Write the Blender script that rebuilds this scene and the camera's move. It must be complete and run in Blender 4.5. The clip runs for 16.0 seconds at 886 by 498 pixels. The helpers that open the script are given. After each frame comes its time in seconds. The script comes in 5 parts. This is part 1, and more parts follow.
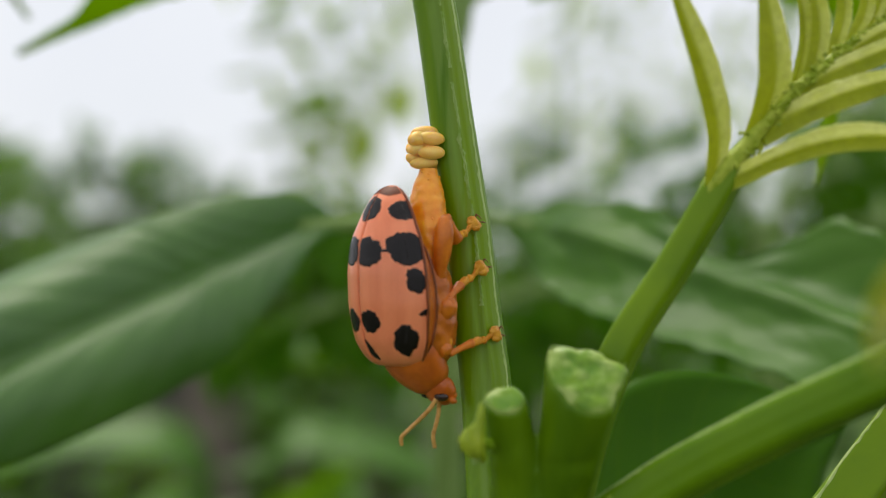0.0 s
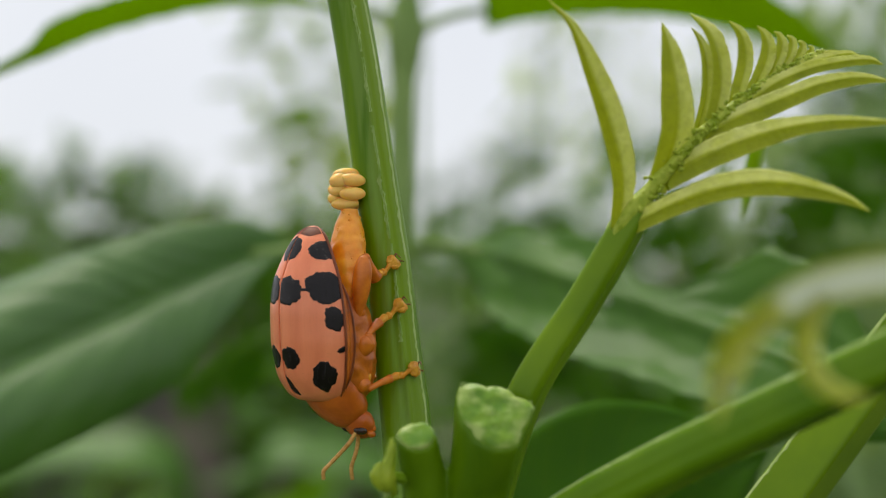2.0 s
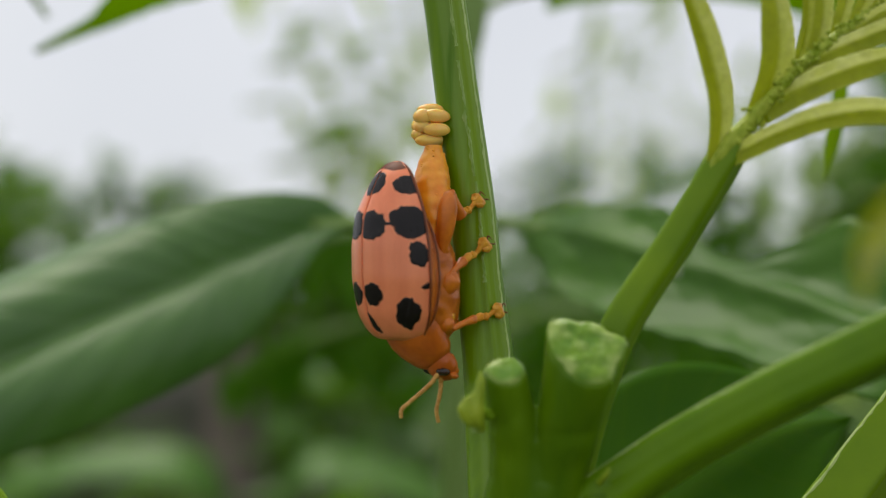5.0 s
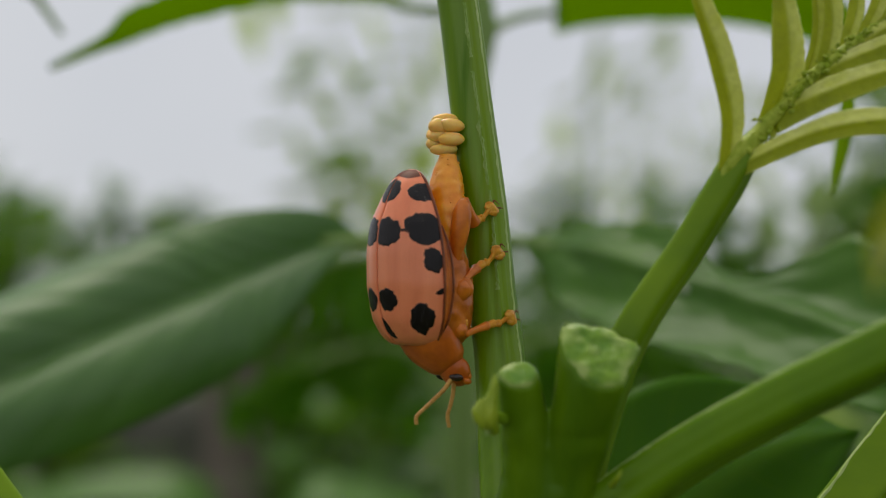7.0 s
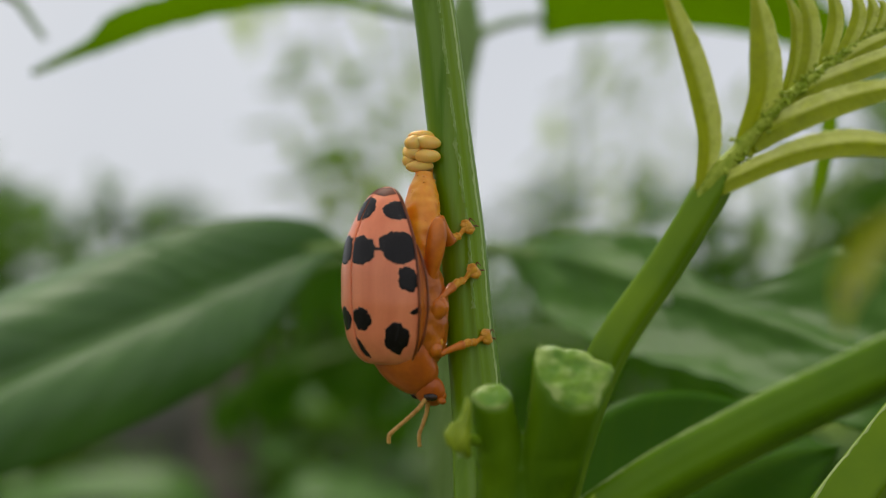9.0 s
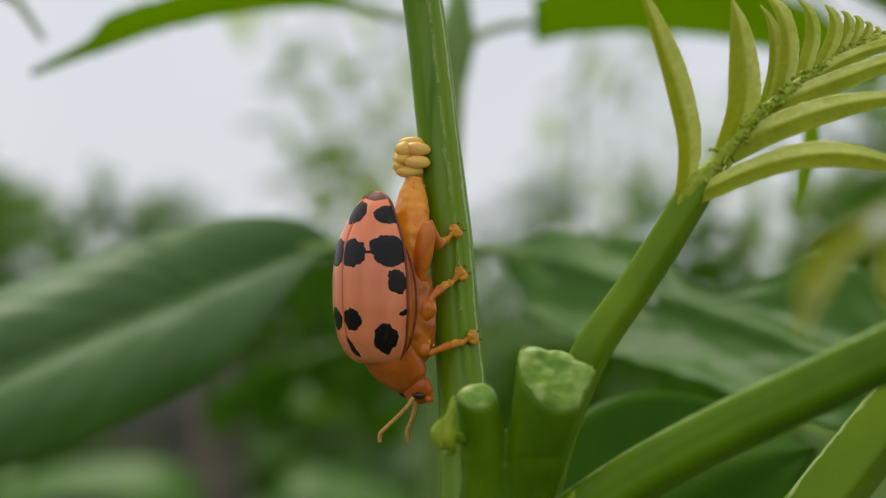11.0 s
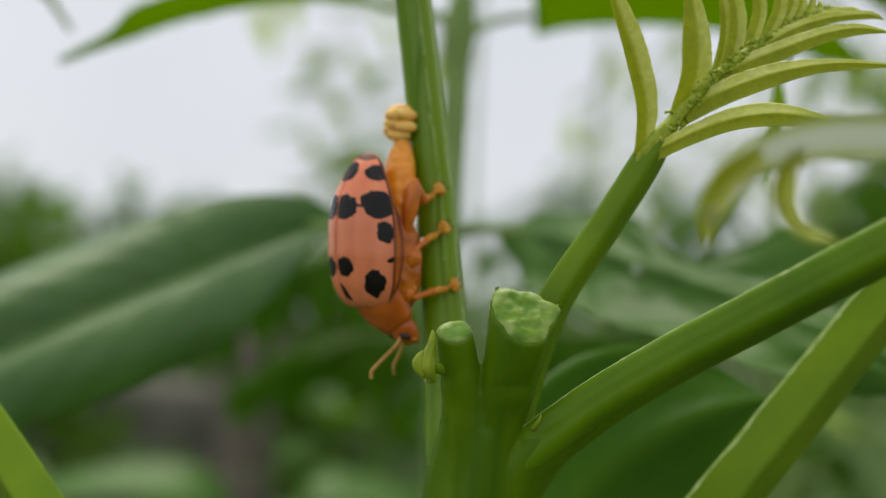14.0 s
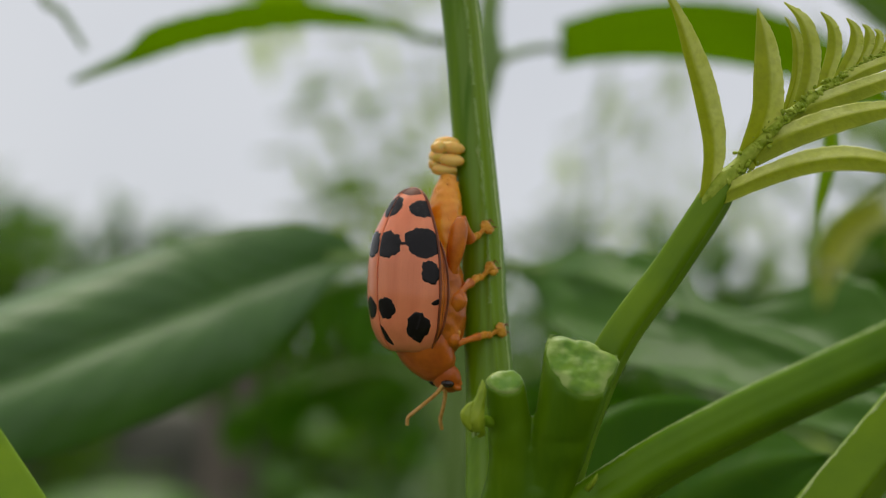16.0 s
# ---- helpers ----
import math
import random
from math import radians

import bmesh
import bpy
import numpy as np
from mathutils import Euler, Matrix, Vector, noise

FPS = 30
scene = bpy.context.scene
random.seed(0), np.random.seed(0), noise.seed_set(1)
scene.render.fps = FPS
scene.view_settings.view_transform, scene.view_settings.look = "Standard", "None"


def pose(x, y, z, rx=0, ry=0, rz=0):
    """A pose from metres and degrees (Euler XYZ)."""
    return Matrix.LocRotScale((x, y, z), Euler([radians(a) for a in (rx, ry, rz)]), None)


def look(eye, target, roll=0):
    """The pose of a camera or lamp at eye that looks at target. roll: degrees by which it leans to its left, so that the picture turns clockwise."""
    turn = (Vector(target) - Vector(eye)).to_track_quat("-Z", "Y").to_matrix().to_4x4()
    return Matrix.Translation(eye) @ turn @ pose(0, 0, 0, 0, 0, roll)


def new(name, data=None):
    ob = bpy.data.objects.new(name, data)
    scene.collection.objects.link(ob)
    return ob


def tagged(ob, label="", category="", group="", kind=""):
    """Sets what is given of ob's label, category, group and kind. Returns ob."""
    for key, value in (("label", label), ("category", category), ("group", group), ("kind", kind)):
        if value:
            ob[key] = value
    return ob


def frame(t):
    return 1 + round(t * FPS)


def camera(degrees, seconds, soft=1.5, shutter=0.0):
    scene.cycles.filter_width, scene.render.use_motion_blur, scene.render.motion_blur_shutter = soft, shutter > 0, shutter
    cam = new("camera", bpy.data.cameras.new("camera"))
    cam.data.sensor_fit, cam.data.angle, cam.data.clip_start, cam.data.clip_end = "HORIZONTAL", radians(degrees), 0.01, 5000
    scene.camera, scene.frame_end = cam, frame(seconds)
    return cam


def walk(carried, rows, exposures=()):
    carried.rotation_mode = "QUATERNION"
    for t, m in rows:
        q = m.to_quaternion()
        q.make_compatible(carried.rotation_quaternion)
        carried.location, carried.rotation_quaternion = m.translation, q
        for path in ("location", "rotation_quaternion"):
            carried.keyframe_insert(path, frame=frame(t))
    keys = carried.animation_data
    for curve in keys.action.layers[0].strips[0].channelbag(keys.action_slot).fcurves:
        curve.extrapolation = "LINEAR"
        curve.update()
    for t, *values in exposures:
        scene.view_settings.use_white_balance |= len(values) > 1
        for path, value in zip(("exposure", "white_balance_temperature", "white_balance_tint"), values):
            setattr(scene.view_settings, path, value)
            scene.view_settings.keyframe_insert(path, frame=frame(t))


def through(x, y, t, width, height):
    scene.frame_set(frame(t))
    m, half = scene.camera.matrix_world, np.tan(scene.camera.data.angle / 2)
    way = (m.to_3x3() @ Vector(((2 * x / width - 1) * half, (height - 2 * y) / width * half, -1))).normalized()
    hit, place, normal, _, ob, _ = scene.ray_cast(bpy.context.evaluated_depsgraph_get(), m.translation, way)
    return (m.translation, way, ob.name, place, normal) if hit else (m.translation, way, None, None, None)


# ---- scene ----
# Camera: a phone held a hand's width from the insect; rows are millimetres from the first eye, then yaw, pitch and roll.
EYE = 0.9
cam = camera(36.11, 16.0, soft=1.1)
cam.data.dof.use_dof = True
cam.data.dof.focus_distance = 0.0828
cam.data.dof.aperture_fstop = 24.0
PATH = [
    (0.0, 0.000, -0.000, 0.000, -0.000, 0.000, -0.000),
    (0.5, 0.204, -0.577, 0.166, -0.406, 0.376, -0.717),
    (1.0, 1.987, -0.803, 1.292, -0.307, 0.459, -0.282),
    (1.5, 3.577, -0.387, 0.792, -0.874, 0.139, -0.364),
    (2.0, 4.128, -2.778, 1.702, -0.524, 0.437, -0.054),
    (2.5, 3.233, -6.199, 1.829, 0.709, 0.330, -0.113),
    (3.0, 1.897, -3.050, -1.613, -0.062, 0.061, 0.025),
    (3.5, 2.104, 1.317, -2.514, -0.291, 1.787, -0.592),
    (4.0, 1.683, 2.630, -1.372, -0.110, 2.421, -0.588),
    (4.5, 1.443, 1.331, -1.643, 0.130, 1.864, -0.604),
    (5.0, 1.008, -0.384, -3.454, 0.845, 1.443, -0.759),
    (7.5, 0.317, -1.438, -4.914, 0.730, 3.402, -1.344),
    (8.0, 1.332, -1.039, -3.134, 0.267, 4.088, -1.504),
    (8.5, 1.012, -0.748, -2.109, 0.501, 4.370, -1.459),
    (9.0, 1.378, -0.849, -3.477, 0.626, 2.545, -1.443),
    (11.5, 2.048, -5.019, -3.171, 0.398, 2.359, -2.030),
    (12.0, 4.308, -6.942, -4.638, 0.691, 0.345, -1.945),
    (12.5, 4.176, -8.795, -7.439, 0.895, -0.507, -2.085),
    (13.0, 6.135, -10.195, -8.673, 1.153, -0.055, -2.031),
    (13.2, 7.108, -10.263, -7.850, 1.913, 0.064, -1.702),
    (13.5, 6.923, -13.025, -10.565, 1.713, 1.200, -1.750),
    (14.0, 4.790, -12.185, -7.116, 1.489, 2.776, -2.040),
    (14.5, 2.784, -7.154, -5.515, 1.054, 3.120, -2.589),
    (15.0, 1.947, -5.581, -6.282, 1.250, 2.975, -2.881),
    (15.5, 2.094, -6.207, -6.880, 0.946, 3.582, -3.041),
    (16.0, 0.832, -6.769, -6.163, 0.905, 4.003, -3.454),
]
EXPOSURE = [(0.0, 0.14), (0.5, 0.12), (1.5, 0.1), (2.5, 0.09), (3.0, 0.06), (3.5, -0.01), (4.0, -0.24), (4.5, -0.16), (5.0, -0.04), (7.5, -0.38), (8.0, -0.28), (8.5, -0.38), (9.0, -0.2), (11.5, -0.06), (12.0, 0.2), (12.5, 0.34), (13.0, 0.4), (13.5, 0.22), (14.0, -0.06), (14.5, -0.08), (15.0, -0.08), (15.5, -0.12), (16.0, -0.25)]
walk(cam, [(t, pose(x / 1000, y / 1000, EYE + z / 1000, 90 + pitch, roll, yaw)) for t, x, y, z, yaw, pitch, roll in PATH], EXPOSURE)

# ---- world and light: a bright overcast sky, a wide soft sun high on the left ----
SUN_UP, SUN_TURN = radians(66), radians(-30)
world = bpy.data.worlds.new("overcast_sky")
scene.world = world
world.use_nodes = True
wn, wl = world.node_tree.nodes, world.node_tree.links
wn.clear()
w_out = wn.new("ShaderNodeOutputWorld")
w_mix = wn.new("ShaderNodeMixShader")
w_sky = wn.new("ShaderNodeTexSky")
w_sky.sky_type, w_sky.sun_disc = "NISHITA", False
w_sky.sun_elevation, w_sky.sun_rotation = SUN_UP, SUN_TURN
w_blue = wn.new("ShaderNodeBackground")
w_blue.inputs["Strength"].default_value = 0.1
w_cloud = wn.new("ShaderNodeBackground")
w_cloud.inputs["Strength"].default_value = 0.92
w_co = wn.new("ShaderNodeTexCoord")
w_noise = wn.new("ShaderNodeTexNoise")
w_noise.inputs["Scale"].default_value, w_noise.inputs["Detail"].default_value = 2.2, 4.0
w_ramp = wn.new("ShaderNodeValToRGB")
w_ramp.color_ramp.elements[0].position, w_ramp.color_ramp.elements[0].color = 0.3, (0.84, 0.86, 0.91, 1)
w_ramp.color_ramp.elements[1].position, w_ramp.color_ramp.elements[1].color = 0.7, (0.96, 0.97, 1.0, 1)
w_mix.inputs["Fac"].default_value = 0.9
wl.new(w_co.outputs["Generated"], w_noise.inputs["Vector"])
wl.new(w_noise.outputs["Fac"], w_ramp.inputs["Fac"])
wl.new(w_ramp.outputs["Color"], w_cloud.inputs["Color"])
wl.new(w_sky.outputs["Color"], w_blue.inputs["Color"])
wl.new(w_blue.outputs["Background"], w_mix.inputs[1])
wl.new(w_cloud.outputs["Background"], w_mix.inputs[2])
wl.new(w_mix.outputs["Shader"], w_out.inputs["Surface"])
sun = new("sun", bpy.data.lights.new("sun", "SUN"))
sun.data.energy, sun.data.angle, sun.data.color = 2.5, radians(30), (1.0, 0.94, 0.82)
sun.matrix_world = look((-0.55, 1.05, 3.4), (0, 0.08, 0.9))


# ---- materials ----
def shader(name):
    m = bpy.data.materials.new(name)
    m.use_nodes = True
    n, l = m.node_tree.nodes, m.node_tree.links
    return m, n, l, n["Principled BSDF"], n["Material Output"]


def noise_node(n, l, scale, detail=4.0, stretch=(1, 1, 1), space="Object"):
    co, mp, tx = n.new("ShaderNodeTexCoord"), n.new("ShaderNodeMapping"), n.new("ShaderNodeTexNoise")
    mp.inputs["Scale"].default_value = stretch
    tx.inputs["Scale"].default_value, tx.inputs["Detail"].default_value = scale, detail
    l.new(co.outputs[space], mp.inputs["Vector"])
    l.new(mp.outputs["Vector"], tx.inputs["Vector"])
    return tx


def ramp_node(n, l, source, stops):
    r = n.new("ShaderNodeValToRGB")
    e = r.color_ramp.elements
    while len(e) < len(stops):
        e.new(0.5)
    for el, (p, c) in zip(e, stops):
        el.position, el.color = p, (*c, 1)
    l.new(source, r.inputs["Fac"])
    return r


def bump_node(n, l, height, strength, distance, before=None):
    b = n.new("ShaderNodeBump")
    b.inputs["Strength"].default_value, b.inputs["Distance"].default_value = strength, distance
    l.new(height, b.inputs["Height"])
    if before:
        l.new(before.outputs["Normal"], b.inputs["Normal"])
    return b


def math_node(n, l, op, a, b=None):
    m = n.new("ShaderNodeMath")
    m.operation = op
    for k, v in enumerate((a, b)):
        if v is None:
            continue
        if isinstance(v, (int, float)):
            m.inputs[k].default_value = v
        else:
            l.new(v, m.inputs[k])
    return m.outputs[0]


def plain(name, dark, light, rough, scale, stretch=(1, 1, 1), bump=0.15, depth=2e-5, sss=0.0, coat=0.0, fine=None, spec=0.5):
    """A skin of two tones with a fine relief; scale is in waves a metre."""
    m, n, l, p, out = shader(name)
    a = noise_node(n, l, scale, 5.0, stretch)
    c = ramp_node(n, l, a.outputs["Fac"], [(0.32, dark), (0.68, light)])
    l.new(c.outputs["Color"], p.inputs["Base Color"])
    f = noise_node(n, l, fine or scale * 6, 3.0, stretch)
    b = bump_node(n, l, f.outputs["Fac"], bump, depth)
    l.new(b.outputs["Normal"], p.inputs["Normal"])
    p.inputs["Roughness"].default_value = rough
    p.inputs["Specular IOR Level"].default_value = spec
    p.inputs["Coat Weight"].default_value = coat
    p.inputs["Coat Roughness"].default_value = 0.12
    if sss:
        p.inputs["Subsurface Weight"].default_value = sss
        p.inputs["Subsurface Radius"].default_value = (1.0, 0.6, 0.2)
        p.inputs["Subsurface Scale"].default_value = 0.0006
    return m


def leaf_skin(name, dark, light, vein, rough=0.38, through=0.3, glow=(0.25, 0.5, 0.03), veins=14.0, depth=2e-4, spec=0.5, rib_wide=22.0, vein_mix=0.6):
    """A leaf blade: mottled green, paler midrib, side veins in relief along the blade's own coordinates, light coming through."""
    m, n, l, p, out = shader(name)
    uv = n.new("ShaderNodeUVMap")
    sp = n.new("ShaderNodeSeparateXYZ")
    l.new(uv.outputs["UV"], sp.inputs["Vector"])
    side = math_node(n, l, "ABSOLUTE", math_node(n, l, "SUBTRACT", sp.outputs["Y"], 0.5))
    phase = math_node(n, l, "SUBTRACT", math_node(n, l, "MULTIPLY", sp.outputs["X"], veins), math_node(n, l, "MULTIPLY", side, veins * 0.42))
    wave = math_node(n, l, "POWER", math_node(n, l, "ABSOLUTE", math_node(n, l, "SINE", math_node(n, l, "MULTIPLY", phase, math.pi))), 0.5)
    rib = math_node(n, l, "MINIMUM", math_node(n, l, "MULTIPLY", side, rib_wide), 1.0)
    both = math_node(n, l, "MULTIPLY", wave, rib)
    mott = noise_node(n, l, 90.0, 5.0)
    tone = ramp_node(n, l, mott.outputs["Fac"], [(0.3, dark), (0.7, light)])
    mix = n.new("ShaderNodeMix")
    mix.data_type = "RGBA"
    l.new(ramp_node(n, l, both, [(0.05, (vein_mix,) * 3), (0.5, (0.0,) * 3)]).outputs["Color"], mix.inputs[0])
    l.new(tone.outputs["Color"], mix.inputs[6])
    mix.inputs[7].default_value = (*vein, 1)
    l.new(mix.outputs[2], p.inputs["Base Color"])
    p.inputs["Roughness"].default_value = rough
    p.inputs["Specular IOR Level"].default_value = spec
    fine = noise_node(n, l, 1500.0, 2.0)
    b1 = bump_node(n, l, both, 0.5, depth)
    b2 = bump_node(n, l, fine.outputs["Fac"], 0.2, 5e-5, b1)
    l.new(b2.outputs["Normal"], p.inputs["Normal"])
    tr, ms = n.new("ShaderNodeBsdfTranslucent"), n.new("ShaderNodeMixShader")
    tr.inputs["Color"].default_value = (*glow, 1)
    ms.inputs["Fac"].default_value = through
    l.new(p.outputs["BSDF"], ms.inputs[1])
    l.new(tr.outputs["BSDF"], ms.inputs[2])
    l.new(ms.outputs["Shader"], out.inputs["Surface"])
    return m


def wing_skin(name, dark, light, rough, pits, coat=0.1, spec=0.4, relief=0.35, deep=4e-5, grain=(6.5, 4.6, 1.0)):
    """A wing case: lacquered, with rows of small punctures along its own coordinates (millimetres)."""
    m, n, l, p, out = shader(name)
    uv, mp = n.new("ShaderNodeUVMap"), n.new("ShaderNodeMapping")
    mp.inputs["Scale"].default_value = grain
    l.new(uv.outputs["UV"], mp.inputs["Vector"])
    v = n.new("ShaderNodeTexVoronoi")
    v.inputs["Scale"].default_value, v.inputs["Randomness"].default_value = 1.0, 0.25
    l.new(mp.outputs["Vector"], v.inputs["Vector"])
    dots = ramp_node(n, l, v.outputs["Distance"], [(0.08, (0, 0, 0)), (0.22, (1, 1, 1))])
    t = noise_node(n, l, 1100.0, 6.0, (1, 1, 0.12))
    c = ramp_node(n, l, t.outputs["Fac"], [(0.3, dark), (0.7, light)])
    mix = n.new("ShaderNodeMix")
    mix.data_type, mix.blend_type = "RGBA", "MULTIPLY"
    mix.inputs[0].default_value = pits
    l.new(c.outputs["Color"], mix.inputs[6])
    l.new(dots.outputs["Color"], mix.inputs[7])
    l.new(mix.outputs[2], p.inputs["Base Color"])
    b1 = bump_node(n, l, dots.outputs["Color"], relief, deep)
    f = noise_node(n, l, 6500.0, 2.0, (1, 1, 0.06))
    b2 = bump_node(n, l, f.outputs["Fac"], 0.18, 2e-5, b1)
    l.new(b2.outputs["Normal"], p.inputs["Normal"])
    p.inputs["Roughness"].default_value = rough
    p.inputs["Coat Weight"].default_value = coat
    p.inputs["Coat Roughness"].default_value = 0.2
    p.inputs["Specular IOR Level"].default_value = spec
    return m


def mix_node(n, l, factor, a, b, mode="MIX"):
    mix = n.new("ShaderNodeMix")
    mix.data_type, mix.blend_type = "RGBA", mode
    for k, v in ((0, factor), (6, a), (7, b)):
        if isinstance(v, (int, float)):
            mix.inputs[k].default_value = v
        elif isinstance(v, tuple):
            mix.inputs[k].default_value = (*v, 1)
        else:
            l.new(v, mix.inputs[k])
    return mix.outputs[2]


def stem_skin(name):
    """A stalk: streaked green skin with a grey waxy bloom worn into streaks down its front, brighter green beside it
    for the light on that flank.
    """
    m, n, l, p, out = shader(name)
    a = noise_node(n, l, 900, 5.0, (1, 1, 0.03))
    skin = ramp_node(n, l, a.outputs["Fac"], [(0.3, (0.085, 0.19, 0.0)), (0.7, (0.175, 0.31, 0.001))])
    uv, sp = n.new("ShaderNodeUVMap"), n.new("ShaderNodeSeparateXYZ")
    l.new(uv.outputs["UV"], sp.inputs["Vector"])
    front = math_node(n, l, "COSINE", math_node(n, l, "MULTIPLY", math_node(n, l, "SUBTRACT", sp.outputs["Y"], 0.005), 2 * math.pi))
    band = ramp_node(n, l, front, [(0.90, (0, 0, 0)), (0.965, (1, 1, 1))])
    worn = noise_node(n, l, 1500, 6.0, (1, 1, 0.09))
    where = ramp_node(n, l, worn.outputs["Fac"], [(0.38, (0, 0, 0)), (0.56, (0.6, 0.6, 0.6))])
    c1 = mix_node(n, l, math_node(n, l, "MULTIPLY", band.outputs["Color"], where.outputs["Color"]), skin.outputs["Color"], (0.20, 0.32, 0.05))
    # light caught by the right facet is painted as a brighter green
    lit_flank = math_node(n, l, "COSINE", math_node(n, l, "MULTIPLY", math_node(n, l, "SUBTRACT", sp.outputs["Y"], 0.12), 2 * math.pi))
    side = ramp_node(n, l, lit_flank, [(0.86, (0, 0, 0)), (0.95, (0.7, 0.7, 0.7))])
    l.new(mix_node(n, l, side.outputs["Color"], c1, (0.179, 0.29, 0.003)), p.inputs["Base Color"])
    f = noise_node(n, l, 5000, 3.0, (1, 1, 0.05))
    b = bump_node(n, l, f.outputs["Fac"], 0.5, 5e-5)
    l.new(b.outputs["Normal"], p.inputs["Normal"])
    p.inputs["Roughness"].default_value = 0.33
    p.inputs["Specular IOR Level"].default_value = 0.26
    return m


def young_skin(name):
    """A leaflet still folded: olive back, paler crinkled inner face along one half, light coming through."""
    m, n, l, p, out = shader(name)
    uv, sp = n.new("ShaderNodeUVMap"), n.new("ShaderNodeSeparateXYZ")
    l.new(uv.outputs["UV"], sp.inputs["Vector"])
    mott = noise_node(n, l, 700, 5.0)
    back = ramp_node(n, l, mott.outputs["Fac"], [(0.3, (0.30, 0.36, 0.003)), (0.7, (0.45, 0.50, 0.012))])
    inner = ramp_node(n, l, mott.outputs["Fac"], [(0.3, (0.66, 0.70, 0.10)), (0.7, (0.86, 0.88, 0.30))])
    face = ramp_node(n, l, sp.outputs["Y"], [(0.0, (0.35,) * 3), (0.1, (0.0,) * 3), (0.55, (0.0,) * 3), (0.66, (0.7,) * 3), (1.0, (1.0,) * 3)])
    col = mix_node(n, l, face.outputs["Color"], back.outputs["Color"], inner.outputs["Color"])
    crease = noise_node(n, l, 2600, 4.0, (1, 1, 1))
    soft = ramp_node(n, l, crease.outputs["Fac"], [(0.3, (0.62,) * 3), (0.55, (1.0,) * 3)])
    l.new(mix_node(n, l, 0.5, col, soft.outputs["Color"], "MULTIPLY"), p.inputs["Base Color"])
    b1 = bump_node(n, l, crease.outputs["Fac"], 0.5, 8e-5)
    f = noise_node(n, l, 4200, 3.0)
    b2 = bump_node(n, l, f.outputs["Fac"], 0.35, 4e-5, b1)
    l.new(b2.outputs["Normal"], p.inputs["Normal"])
    p.inputs["Roughness"].default_value = 0.4
    p.inputs["Specular IOR Level"].default_value = 0.35
    tr, ms = n.new("ShaderNodeBsdfTranslucent"), n.new("ShaderNodeMixShader")
    l.new(b2.outputs["Normal"], tr.inputs["Normal"])
    tr.inputs["Color"].default_value = (0.74, 0.78, 0.03, 1)
    ms.inputs["Fac"].default_value = 0.32
    l.new(p.outputs["BSDF"], ms.inputs[1])
    l.new(tr.outputs["BSDF"], ms.inputs[2])
    l.new(ms.outputs["Shader"], out.inputs["Surface"])
    return m


def cut_skin(name):
    """A stub's cut end: moist green pith with pale torn fibres, most of them towards its rim."""
    m, n, l, p, out = shader(name)
    uv, sp = n.new("ShaderNodeUVMap"), n.new("ShaderNodeSeparateXYZ")
    l.new(uv.outputs["UV"], sp.inputs["Vector"])
    a = noise_node(n, l, 900, 5.0)
    pith = ramp_node(n, l, a.outputs["Fac"], [(0.35, (0.09, 0.215, 0.002)), (0.65, (0.155, 0.29, 0.005))])
    torn = noise_node(n, l, 750, 5.0, (1, 1, 1.4))
    where = math_node(n, l, "ADD", torn.outputs["Fac"], math_node(n, l, "MULTIPLY", math_node(n, l, "POWER", sp.outputs["X"], 3.0), 0.22))
    mask = ramp_node(n, l, where, [(0.52, (0, 0, 0)), (0.74, (0.8,) * 3)])
    l.new(mix_node(n, l, mask.outputs["Color"], pith.outputs["Color"], (0.36, 0.46, 0.12)), p.inputs["Base Color"])
    b1 = bump_node(n, l, torn.outputs["Fac"], 0.12, 6e-5)
    f = noise_node(n, l, 5200, 4.0)
    b2 = bump_node(n, l, f.outputs["Fac"], 0.2, 3e-5, b1)
    l.new(b2.outputs["Normal"], p.inputs["Normal"])
    p.inputs["Roughness"].default_value = 0.4
    p.inputs["Specular IOR Level"].default_value = 0.4
    return m


STEM = stem_skin("green_stem")
RIDGE = plain("pale_scurfy_ridge", (0.17, 0.30, 0.03), (0.32, 0.43, 0.13), 0.5, 2600, (1, 1, 0.5), 0.6, 6e-5, spec=0.3)
# EDGE paints the rim light along stalk and branch edges as a pale colour
EDGE = plain("rim_light_edge", (0.28, 0.40, 0.09), (0.46, 0.56, 0.22), 0.45, 1500, (1, 1, 0.3), 0.4, 4e-5, spec=0.35)
TRUNKG = plain("dark_green_trunk", (0.056, 0.136, 0.001), (0.109, 0.21, 0.001), 0.36, 500, (1, 1, 0.08), 0.5, 6e-5, 0.0, spec=0.17)
STALK = plain("yellow_green_stalk", (0.10, 0.195, 0.001), (0.165, 0.275, 0.002), 0.34, 160, (1, 1, 1), 0.3, 4e-5, 0.0, spec=0.2, fine=1500)
BRANCH = plain("green_branch", (0.085, 0.19, 0.001), (0.135, 0.26, 0.002), 0.34, 170, (1, 1, 1), 0.3, 4e-5, 0.0, spec=0.2, fine=1500)
STUB = plain("stub_skin", (0.101, 0.22, 0.003), (0.213, 0.34, 0.015), 0.36, 700, (1, 1, 0.5), 0.4, 5e-5, 0.0, spec=0.3)
CUT = cut_skin("wet_cut_face")
BUDG = plain("bud_skin", (0.20, 0.30, 0.006), (0.38, 0.47, 0.035), 0.34, 900, (1, 1, 0.6), 0.5, 6e-5, 0.0, spec=0.35)
YOUNG = young_skin("young_leaflet")
SPOT = plain("dried_leaf_patch", (0.22, 0.30, 0.16), (0.42, 0.47, 0.33), 0.5, 500, spec=0.3)
